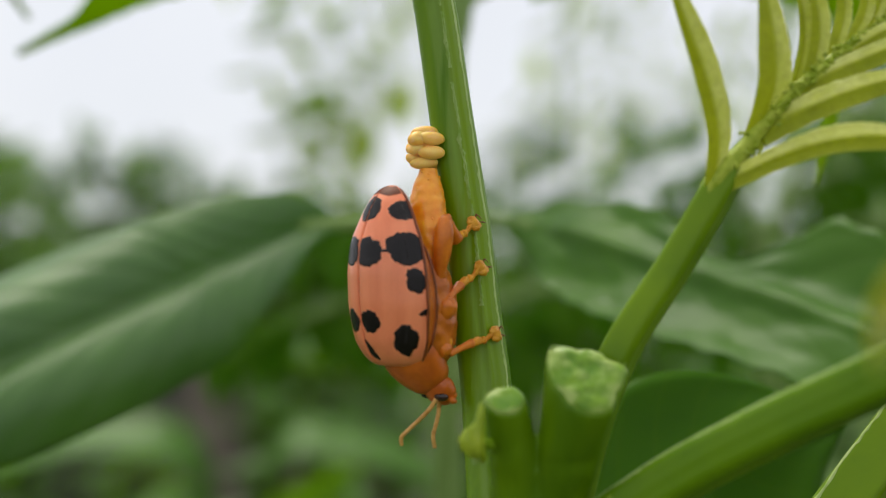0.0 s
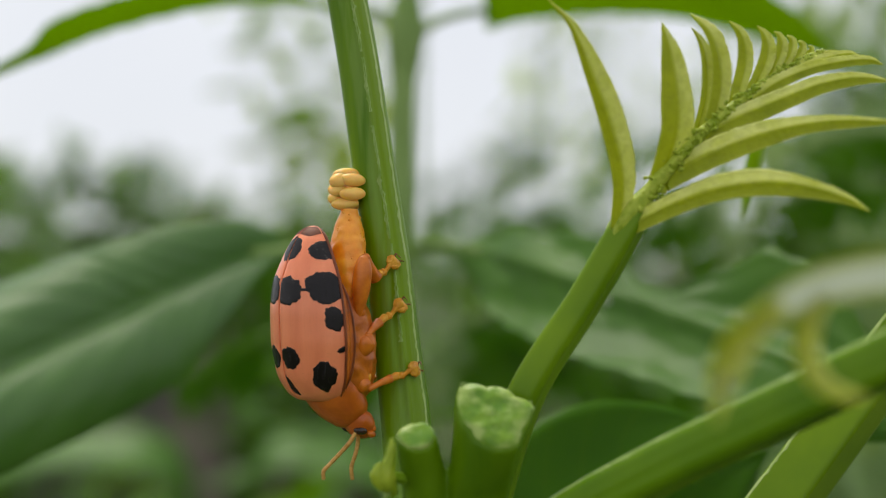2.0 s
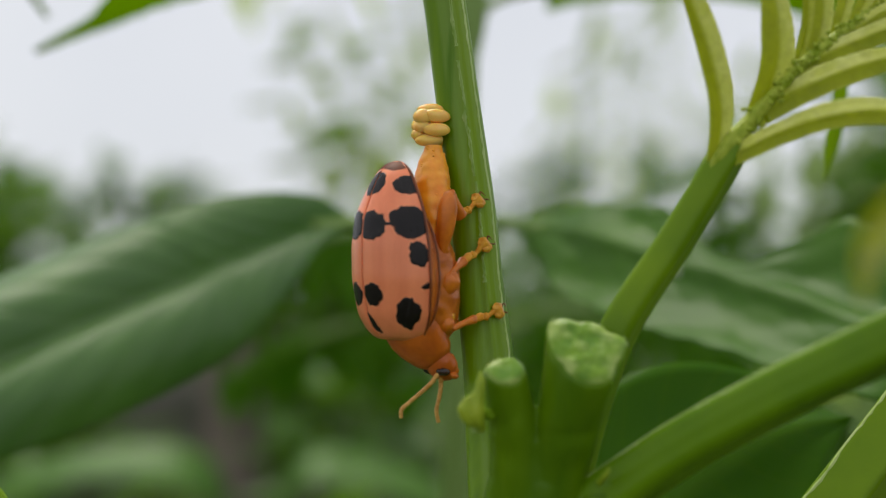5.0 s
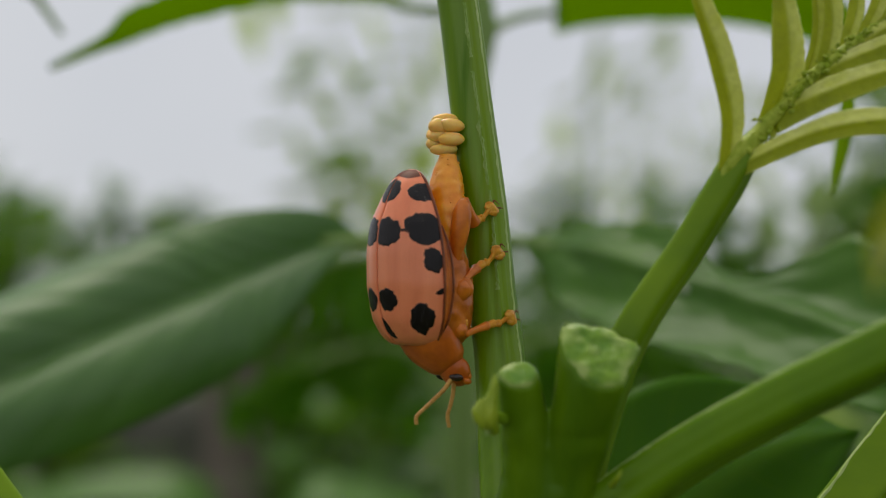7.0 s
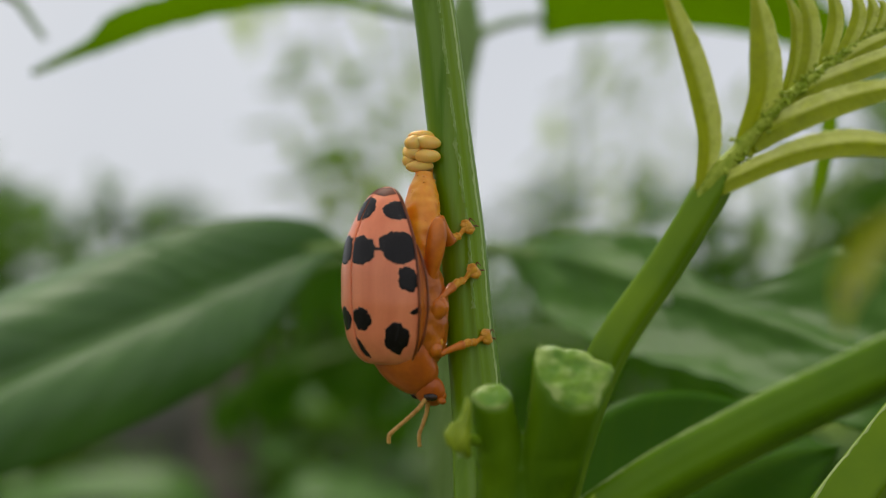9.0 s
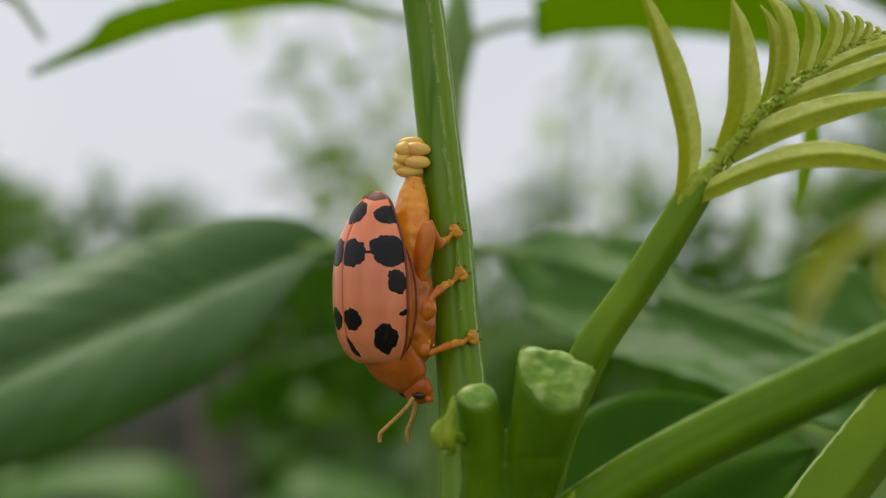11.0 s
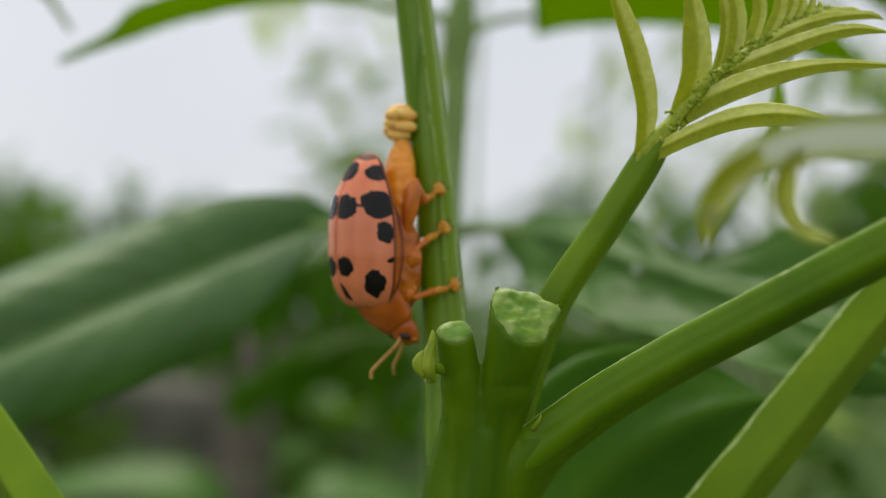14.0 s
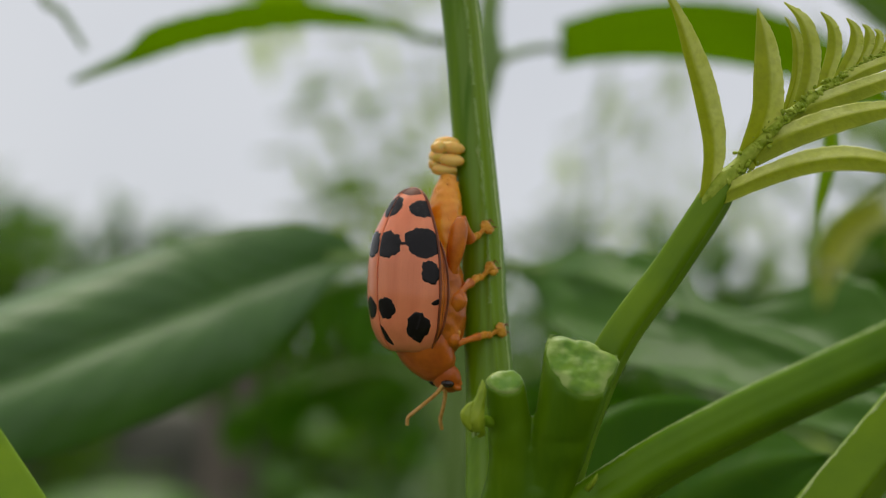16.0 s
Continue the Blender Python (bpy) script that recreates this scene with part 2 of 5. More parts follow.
YOUNGR = plain("young_rachis", (0.22, 0.31, 0.005), (0.44, 0.51, 0.06), 0.42, 1800, (1, 1, 1), 0.5, 6e-5, 0.0, spec=0.25)
# LEAF: pale midrib widened, with some of the sky sheen put into it
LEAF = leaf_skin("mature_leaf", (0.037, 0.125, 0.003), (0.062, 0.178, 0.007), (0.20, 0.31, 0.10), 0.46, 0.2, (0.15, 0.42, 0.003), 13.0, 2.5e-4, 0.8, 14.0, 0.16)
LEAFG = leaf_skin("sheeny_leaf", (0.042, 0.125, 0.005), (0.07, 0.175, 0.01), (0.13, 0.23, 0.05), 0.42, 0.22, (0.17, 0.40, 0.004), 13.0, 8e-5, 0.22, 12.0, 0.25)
LEAFS2 = leaf_skin("low_leaf", (0.035, 0.11, 0.001), (0.062, 0.165, 0.002), (0.10, 0.20, 0.005), 0.4, 0.35, (0.18, 0.40, 0.0), 11.0, 6e-5, 0.13, 9.0, 0.3)
SHRUB = leaf_skin("shrub_leaf", (0.05, 0.145, 0.002), (0.092, 0.225, 0.004), (0.11, 0.21, 0.01), 0.42, 0.4, (0.20, 0.44, 0.0), 10.0, 1e-4, 0.14, 9.0, 0.3)
# pale middle: waxy tone plus sky sheen put into the colour; yellow-green edges
PALE, pn, pl_, pp, pout = shader("pale_bloom_and_sheen_leaf")
p_uv, p_sp = pn.new("ShaderNodeUVMap"), pn.new("ShaderNodeSeparateXYZ")
pl_.new(p_uv.outputs["UV"], p_sp.inputs["Vector"])
p_edge = math_node(pn, pl_, "MULTIPLY", math_node(pn, pl_, "ABSOLUTE", math_node(pn, pl_, "SUBTRACT", p_sp.outputs["Y"], 0.5)), 2.0)
p_ramp = ramp_node(pn, pl_, p_edge, [(0.35, (0.64, 0.68, 0.60)), (0.95, (0.40, 0.46, 0.12))])
pl_.new(p_ramp.outputs["Color"], pp.inputs["Base Color"])
pp.inputs["Roughness"].default_value = 0.35
p_tr, p_ms = pn.new("ShaderNodeBsdfTranslucent"), pn.new("ShaderNodeMixShader")
pl_.new(p_ramp.outputs["Color"], p_tr.inputs["Color"])
p_ms.inputs["Fac"].default_value = 0.72
pl_.new(pp.outputs["BSDF"], p_ms.inputs[1])
pl_.new(p_tr.outputs["BSDF"], p_ms.inputs[2])
pl_.new(p_ms.outputs["Shader"], pout.inputs["Surface"])
# backlight on the overhead leaves is put into brighter base and glow colours
LEAFO = leaf_skin("backlit_overhead_leaf", (0.065, 0.135, 0.001), (0.09, 0.175, 0.002), (0.11, 0.20, 0.005), 0.42, 0.55, (0.46, 0.66, 0.0), 12.0, 1e-4, 0.2)
FARLEAF = leaf_skin("hedge_leaf", (0.029, 0.088, 0.003), (0.062, 0.155, 0.008), (0.078, 0.16, 0.012), 0.45, 0.27, (0.19, 0.40, 0.004), 8.0, 2e-4, 0.2)
FERN = leaf_skin("light_frond_leaf", (0.101, 0.18, 0.01), (0.179, 0.27, 0.025), (0.202, 0.28, 0.03), 0.45, 0.65, (0.50, 0.66, 0.04), 8.0, 2e-4, 0.1)
# lighter copy of FERN; the light coming through is raised in its colours
BRIGHT = leaf_skin("painted_backlight_leaflet", (0.12, 0.22, 0.012), (0.19, 0.30, 0.025), (0.22, 0.30, 0.03), 0.45, 0.8, (0.68, 0.84, 0.10), 8.0, 2e-4, 0.1)
# the sky's reflection off these fronds is put into a paler base colour
PALEFERN = leaf_skin("sky_sheen_frond_leaf", (0.15, 0.25, 0.08), (0.25, 0.36, 0.15), (0.26, 0.35, 0.16), 0.4, 0.4, (0.40, 0.55, 0.12), 8.0, 2e-4, 0.5)
BARK = plain("grey_bark", (0.13, 0.105, 0.085), (0.27, 0.225, 0.185), 0.85, 18, (1, 1, 0.5), 0.8, 4e-3, spec=0.1)
WALL = plain("weathered_masonry", (0.09, 0.09, 0.07), (0.21, 0.20, 0.165), 0.9, 14, (1, 1, 1), 0.7, 4e-3, spec=0.15)
SOIL = plain("soil_and_grass", (0.035, 0.05, 0.018), (0.09, 0.10, 0.045), 0.9, 3.0, (1, 1, 1), 0.8, 2e-2)
WING = wing_skin("pink_wing_case", (0.79, 0.21, 0.088), (0.92, 0.29, 0.13), 0.28, 0.16, 0.25, 0.45, 0.25, 4e-5)
BLACK = wing_skin("black_spot", (0.003, 0.0015, 0.002), (0.008, 0.0045, 0.005), 0.26, 0.0, 0.0, 0.3, 0.6, 8e-5, (5.5, 2.4, 1.0))
TIPB = plain("brown_wing_tip", (0.07, 0.018, 0.008), (0.17, 0.045, 0.015), 0.5, 1500, spec=0.15)
SHIELD = plain("orange_shield", (0.44, 0.085, 0.008), (0.65, 0.15, 0.014), 0.3, 900, (1, 1, 1), 0.4, 5e-5, 0.0, 0.15, spec=0.4)
RIM = plain("dark_rim", (0.13, 0.03, 0.008), (0.24, 0.055, 0.012), 0.3, 900, spec=0.4)
CHEST = plain("brown_chest", (0.40, 0.085, 0.006), (0.66, 0.18, 0.012), 0.32, 1100, (1, 1, 1), 0.4, 5e-5, 0.0, 0.12, spec=0.4)
BELLY = plain("amber_belly", (0.86, 0.27, 0.006), (0.97, 0.42, 0.025), 0.3, 1100, (1, 1, 1), 0.3, 4e-5, 0.3, 0.25, spec=0.4)
LEG = plain("orange_leg", (0.50, 0.11, 0.005), (0.72, 0.20, 0.012), 0.3, 1300, (1, 1, 1), 0.4, 4e-5, 0.0, 0.1, spec=0.4)
FOOT = plain("amber_foot", (0.66, 0.24, 0.01), (0.88, 0.42, 0.045), 0.34, 2200, (1, 1, 1), 0.6, 6e-5, 0.2, spec=0.35)
FEELER = plain("pale_orange_feeler", (0.52, 0.25, 0.05), (0.74, 0.42, 0.12), 0.4, 2500, (1, 1, 1), 0.4, 3e-5, spec=0.3)
EYE_M = plain("dark_eye", (0.01, 0.006, 0.005), (0.05, 0.02, 0.012), 0.15, 3000)
EGG_M = plain("cream_egg", (0.92, 0.47, 0.09), (0.98, 0.60, 0.18), 0.34, 700, (1, 1, 1), 0.2, 2e-5, 0.7, 0.1, spec=0.3)

LEAFS = plain("soft_green_stem", (0.15, 0.25, 0.055), (0.25, 0.36, 0.11), 0.45, 200, (1, 1, 0.3), 0.3, 4e-5, spec=0.2)


# ---- mesh helpers; shapes are given in millimetres from the first eye ----
def spline(pts, n):
    """n points on a smooth line through pts (any number of columns)."""
    p = np.array(pts, float)
    if len(p) == 2:
        return p[0] + np.linspace(0, 1, n)[:, None] * (p[1] - p[0])
    q = np.vstack([2 * p[0] - p[1], p, 2 * p[-1] - p[-2]])
    out = []
    for u in np.linspace(0, len(p) - 1 - 1e-9, n):
        i, f = int(u), u - int(u)
        a, b, c, d = q[i:i + 4]
        out.append(0.5 * (2 * b + (c - a) * f + (2 * a - 5 * b + 4 * c - d) * f * f + (3 * b - a - 3 * c + d) * f ** 3))
    return np.array(out)


def unit(v):
    v = np.asarray(v, float)
    return v / max(np.linalg.norm(v), 1e-12)


def add_grid(bm, rows, closed=False, uvs=None):
    """Faces between rows of points; closed joins each row's end to its start."""
    vs = [[bm.verts.new(tuple(p)) for p in r] for r in rows]
    lay = bm.loops.layers.uv.verify()
    m = len(vs[0])
    for i in range(len(vs) - 1):
        for j in range(m if closed else m - 1):
            k = (j + 1) % m
            f = bm.faces.new((vs[i][j], vs[i][k], vs[i + 1][k], vs[i + 1][j]))
            f.smooth = True
            if uvs is not None:
                for lp, (a, b) in zip(f.loops, ((i, j), (i, j + 1 if closed else k), (i + 1, j + 1 if closed else k), (i + 1, j))):
                    lp[lay].uv = uvs(a, b)
    return vs


def tube_rows(pts, radii, n=24, seg=16, shape=None, first=(0, -1, 0), wobble=0.0):
    """Rings of points along a bent line; radii: one a point, or pairs (across, along the first direction); shape(angle, u): a factor on the radius."""
    c = spline(pts, n)
    r = spline([(x, x) if np.isscalar(x) else x for x in radii], n)
    t = np.gradient(c, axis=0)
    a = unit(np.array(first, float) - unit(t[0]) * np.dot(first, unit(t[0])))
    rows = []
    for i in range(n):
        ti = unit(t[i])
        a = unit(a - ti * np.dot(a, ti))
        b = np.cross(ti, a)
        row = []
        for k in range(seg):
            th = 2 * math.pi * k / seg
            f = shape(th, i / (n - 1)) if shape else 1.0
            if wobble:
                f *= 1 + wobble * noise.noise(Vector((c[i] * 0.9 + 3 * a * math.cos(th) + 3 * b * math.sin(th)).tolist()))
            row.append(c[i] + f * (a * r[i][1] * math.cos(th) + b * r[i][0] * math.sin(th)))
        rows.append(row)
    return c, r, t, rows


def add_tube(bm, pts, radii, n=24, seg=16, shape=None, caps=True, first=(0, -1, 0), wobble=0.0, flip=False):
    """A swept rod with closed ends."""
    c, r, t, rows = tube_rows(pts, radii, n, seg, shape, first, wobble)
    vs = add_grid(bm, rows, True, lambda i, j: (i / (n - 1), 1 - j / seg if flip else j / seg))
    if caps:
        for row, sgn, i in ((vs[0], -1, 0), (vs[-1], 1, n - 1)):
            inner = None
            ctr = c[i] + unit(t[i]) * sgn * 0.35 * float(min(r[i]))
            top = bm.verts.new(tuple(ctr))
            for k in range(seg):
                f = bm.faces.new((row[k], row[(k + 1) % seg], top))
                f.smooth = True
    return vs


def add_ball(bm, centre, axes, nu=14, nv=20, bumps=0.0, freq=1.0):
    """An ellipsoid: axes are three vectors (its half axes)."""
    ax = np.array(axes, float)
    rows = []
    for i in range(nu + 1):
        th = math.pi * (0.001 + 0.998 * i / nu)
        row = []
        for j in range(nv):
            ph = 2 * math.pi * j / nv
            q = np.array((math.sin(th) * math.cos(ph), math.sin(th) * math.sin(ph), math.cos(th)))
            f = 1 + bumps * noise.noise(Vector((q * freq).tolist())) if bumps else 1.0
            row.append(np.array(centre) + f * (q @ ax))
        rows.append(row)
    add_grid(bm, rows, True, lambda i, j: (i / nu, j / nv))


def add_blade(bm, mid, widths, side, fold=0.25, nu=28, nv=12, thick=0.25, ripple=0.0, curl=0.0, teeth=0.0, seed=0.0, other=None, rumple=0.0):
    """A leaf blade with real thickness. widths: half widths along it (other: those of the second half); side: its across direction, at start and end; fold lifts both halves."""
    c = spline(mid, nu)
    w = spline([(x, 0) for x in widths], nu)[:, 0].clip(0.02)
    w2 = w if other is None else spline([(x, 0) for x in other], nu)[:, 0].clip(0.02)
    t = np.gradient(c, axis=0)
    sd = np.array(side, float)
    sd = sd if sd.ndim == 2 else np.array([sd, sd])
    tops, unders = [], []
    for i in range(nu):
        u = i / (nu - 1)
        ti = unit(t[i])
        s = sd[0] * (1 - u) + sd[1] * u
        s = unit(s - ti * np.dot(s, ti))
        nrm = np.cross(ti, s)
        a, b = [], []
        for j in range(nv + 1):
            v = 2 * j / nv - 1
            e = (w[i] if v > 0 else w2[i]) * v * (1 + teeth * math.sin(u * 90 + 5 * v))
            lift = abs(e) * fold - curl * e * e / max(w.max(), 1e-6)
            lift += ripple * math.sin(9 * u + 2.4 * v + seed) * abs(v) * w.max() * 0.12
            lift += ripple * 0.5 * noise.noise(Vector((u * 4 + seed, v * 2, seed))) * w.max() * 0.2
            if rumple:
                lift += rumple * w.max() * (0.12 * noise.noise(Vector((u * 7 + seed, v * 1.6, seed + 2))) + 0.05 * noise.noise(Vector((u * 16, v * 4, seed))))
            p = c[i] + s * e + nrm * lift
            th = thick * (1.15 - abs(v)) + (0.9 * thick if abs(v) < 0.12 else 0)
            a.append(p + nrm * 0.0)
            b.append(p - nrm * th)
        tops.append(a)
        unders.append(b)
    uv = lambda i, j: (i / (nu - 1), j / nv)
    va = add_grid(bm, tops, False, uv)
    vb = add_grid(bm, unders, False, uv)
    for k in range(nu - 1):
        bm.faces.new((va[k][0], va[k + 1][0], vb[k + 1][0], vb[k][0]))
        bm.faces.new((va[k][nv], va[k + 1][nv], vb[k + 1][nv], vb[k][nv]))
    for k in range(nv):
        bm.faces.new((va[0][k], va[0][k + 1], vb[0][k + 1], vb[0][k]))
        bm.faces.new((va[-1][k], va[-1][k + 1], vb[-1][k + 1], vb[-1][k]))


BASES = {}


def at_mm(p):
    return Vector((p[0] / 1000, p[1] / 1000, EYE + p[2] / 1000))


def thing(name, base, label, category, group="", kind=""):
    """A top-level Empty at its base, given in millimetres."""
    ob = new(name)
    ob.location = at_mm(base)
    ob.empty_display_size = 0.001
    BASES[ob] = np.array(base, float)
    return tagged(ob, label, category, group, kind)


def mesh_of(name, bm, material, base):
    bmesh.ops.recalc_face_normals(bm, faces=bm.faces)
    base = Vector([float(x) for x in base])
    for v in bm.verts:
        v.co = (v.co - base) * 0.001
    me = bpy.data.meshes.new(name)
    bm.to_mesh(me)
    bm.free()
    for m in material if isinstance(material, (list, tuple)) else (material,):
        me.materials.append(m)
    return me


def part(name, bm, material, parent, label="", pivot=None):
    """One mesh object under a thing or under a part; pivot: its own origin, in millimetres."""
    base = BASES[parent] if pivot is None else np.array(pivot, float)
    ob = new(name, mesh_of(name, bm, material, base))
    ob.parent = parent
    ob.location = Vector((base - BASES[parent]).tolist()) * 0.001
    BASES[ob] = base
    return tagged(ob, label)


def alone(name, bm, material, base, label, category, group="", kind=""):
    """A thing that is one mesh."""
    ob = new(name, mesh_of(name, bm, material, base))
    ob.location = at_mm(base)
    BASES[ob] = np.array(base, float)
    return tagged(ob, label, category, group, kind)


def rod(name, pts, radii, material, parent, label="", **kw):
    bm = bmesh.new()
    add_tube(bm, pts, radii, **kw)
    return part(name, bm, material, parent, label)


def scurf(name, pts, radii, angle, wide, shape, parent, label, span=(0.0, 1.0), n=200, broken=0.0, lift=0.03, seed=0.0, skin=None):
    """A ragged pale line that lies on a stalk, scurf or (in EDGE) a painted rim light: angle round the stalk, half
    width in millimetres, span along it, broken: how much of it is missing.
    """
    c, r, t, rows = tube_rows(pts, radii, n, 72, shape)
    rng = random.Random(int(seed * 10) + 4)
    bm = bmesh.new()
    run = []
    for i in range(int(span[0] * (n - 1)), int(span[1] * (n - 1)) + 1):
        gone = noise.noise(Vector((i * 0.13, seed, 1.0))) * 0.5 + 0.5 + 0.3 * noise.noise(Vector((i * 0.6, seed, 4.0))) < broken
        ws = [wide * (0.3 + 0.9 * abs(noise.noise(Vector((i * 0.23, seed, k)))) + 1.0 * abs(noise.noise(Vector((i * 0.8, seed, 3 + k)))) + 0.4 * rng.random()) for k in (0, 9)]
        a = angle + 0.07 * noise.noise(Vector((i * 0.11, 7, seed))) + 0.03 * noise.noise(Vector((i * 0.5, 2, seed)))
        if not gone:
            row = []
            for q in (-1.0, -0.4, 0.3, 1.0):
                k = ((a + q * ws[q > 0] / r[i][0]) / (2 * math.pi) * 72) % 72
                p = np.array(rows[i][int(k) % 72]) * (1 - k % 1) + np.array(rows[i][(int(k) + 1) % 72]) * (k % 1)
                row.append(p + unit(p - c[i]) * ((lift + 0.02 * rng.random()) if abs(q) < 1 else -0.02))
            run.append(row)
        if (gone or i == int(span[1] * (n - 1))) and run:
            if len(run) > 1:
                add_grid(bm, run)
            run = []
    return part(name, bm, skin or RIDGE, parent, label)


def blade(name, mid, widths, side, material, parent, label="", **kw):
    bm = bmesh.new()
    add_blade(bm, mid, widths, side, **kw)
    return part(name, bm, material, parent, label)


# ---- ground ----
def build_ground():
    bm = bmesh.new()
    rows = []
    for i in range(41):
        r = 150000.0 * (i / 40) ** 3 + 1
        rows.append([(r * math.cos(2 * math.pi * j / 64), r * math.sin(2 * math.pi * j / 64),
                      -900 + 25 * noise.noise(Vector((r * math.cos(2 * math.pi * j / 64) / 700, r * math.sin(2 * math.pi * j / 64) / 700, 0)))) for j in range(64)])
    add_grid(bm, rows, True)
    alone("ground", bm, SOIL, (0, 0, -900), "dark garden soil with thin grass", "ground", kind="structure")


# ---- the shoot on which the beetle sits ----
def ridged(th, u):
    """A stalk's section: flattened, with a narrow ridge and a groove beside it towards the front."""
    d = math.atan2(math.sin(th - 0.36), math.cos(th - 0.36))
    f = 1 + 0.035 * math.cos(5 * (th - 0.36))
    f += 0.05 * math.exp(-(d / 0.09) ** 2) - 0.07 * math.exp(-((d + 0.24) / 0.13) ** 2) - 0.04 * math.exp(-((d - 0.2) / 0.1) ** 2)
    return f


def grooved(th, u):
    """A side stalk's section: four rounded faces, the upper one slightly hollow."""
    a = th - 1.05
    f = (abs(math.cos(a)) ** 4.6 + abs(math.sin(a)) ** 4.6) ** (-1 / 4.6)
    d = math.atan2(math.sin(th - 1.05), math.cos(th - 1.05))
    return 0.89 * f - 0.07 * math.exp(-(d / 0.45) ** 2) + 0.012 * math.cos(11 * th)


def creased(th, u):
    """A branch's section: four flat faces, one sharp crease to the front below the middle."""
    corners = [(-1.40, 1.0), (0.20, 0.93), (1.58, 0.98), (3.14, 0.85), (-1.40 + 2 * math.pi, 1.0)]
    total = 0.0
    for q in (-0.06, 0.0, 0.06):
        a = (th + q + 1.40) % (2 * math.pi) - 1.40
        for (a0, r0), (a1, r1) in zip(corners, corners[1:]):
            if a0 <= a <= a1:
                total += r0 * r1 * math.sin(a1 - a0) / (r0 * math.sin(a - a0) + r1 * math.sin(a1 - a))
                break
    return total / 3


SHADED = [(4.5, 84, -34), (9.0, 90, -26.5), (14.0, 95, -20.5), (19.5, 98, -16.5), (25.0, 100, -14.0), (30.0, 101.5, -13.2)]


# cut ends of two stubs: centre, slope (how far the face leans back as it rises), and the rim as angle and radius seen from the front
LOW_CUT = ((3.33, 72.9, -8.1), 0.9, [(0, 1.16), (0.9, 0.9), (1.57, 0.66), (2.3, 0.8), (3.14, 1.18), (3.9, 0.85), (4.71, 0.72), (5.4, 0.85)])
HIGH_CUT = ((7.55, 72.5, -6.95), 0.62, [(0.0, 2.25), (0.2, 2.5), (0.7, 1.75), (1.74, 1.62), (2.42, 2.5), (3.05, 1.95), (3.7, 1.5), (4.6, 1.7), (5.47, 2.1), (5.92, 1.9)])


def rim_point(cut, th, k=1.0, seed=0.0):
    centre, slope, rim = cut
    r = k * float(np.interp(th, [a for a, _ in rim], [b for _, b in rim], period=2 * math.pi))
    r *= 1 + 0.04 * k * noise.noise(Vector((3 * math.cos(th), 3 * math.sin(th), seed)))
    return np.array(centre) + (r * math.cos(th), slope * r * math.sin(th), r * math.sin(th))


def add_stub_end(bm, cut, base, radii):
    """The solid end of a stub, from a round section below to its cut rim."""
    rows = []
    for i in range(15):
        u = i / 14
        f = u * u * (3 - 2 * u)
        row = []
        for j in range(60):
            th = 2 * math.pi * j / 60
            lo = np.array(base) + (radii[0] * math.cos(th), radii[1] * math.sin(th), 0)
            row.append(lo * (1 - f) + (rim_point(cut, th) + (0, 0, -0.05)) * f)
        rows.append(row)
    vs = add_grid(bm, rows, True)
    for row in (vs[0], vs[-1]):
        bm.faces.new(row)


def add_cut(parent, cut, lumps, seed, label):
    """The lumpy face of a cut end, set into its rim."""
    rows, rings, seg = [], 34, 96
    for i in range(rings + 1):
        row = []
        for j in range(seg):
            th, k = 2 * math.pi * j / seg, i / rings
            q = rim_point(cut, th, 0.01 + 0.97 * k)
            d = q - np.array(cut[0])
            bulge = lumps * (noise.noise(Vector((d[0] * 1.1, d[2] * 1.1, seed))) + 0.35 * noise.noise(Vector((d[0] * 2.4, d[2] * 2.4, seed + 3))))
            row.append(q + np.array((0, -1, 0.6)) * (bulge * (1 - k ** 4) + 0.14 - 0.30 * k ** 8))
        rows.append(row)
    bm = bmesh.new()
    add_grid(bm, rows, True, lambda i, j: (i / rings, j / seg))
    part("cut_face", bm, CUT, parent, label)


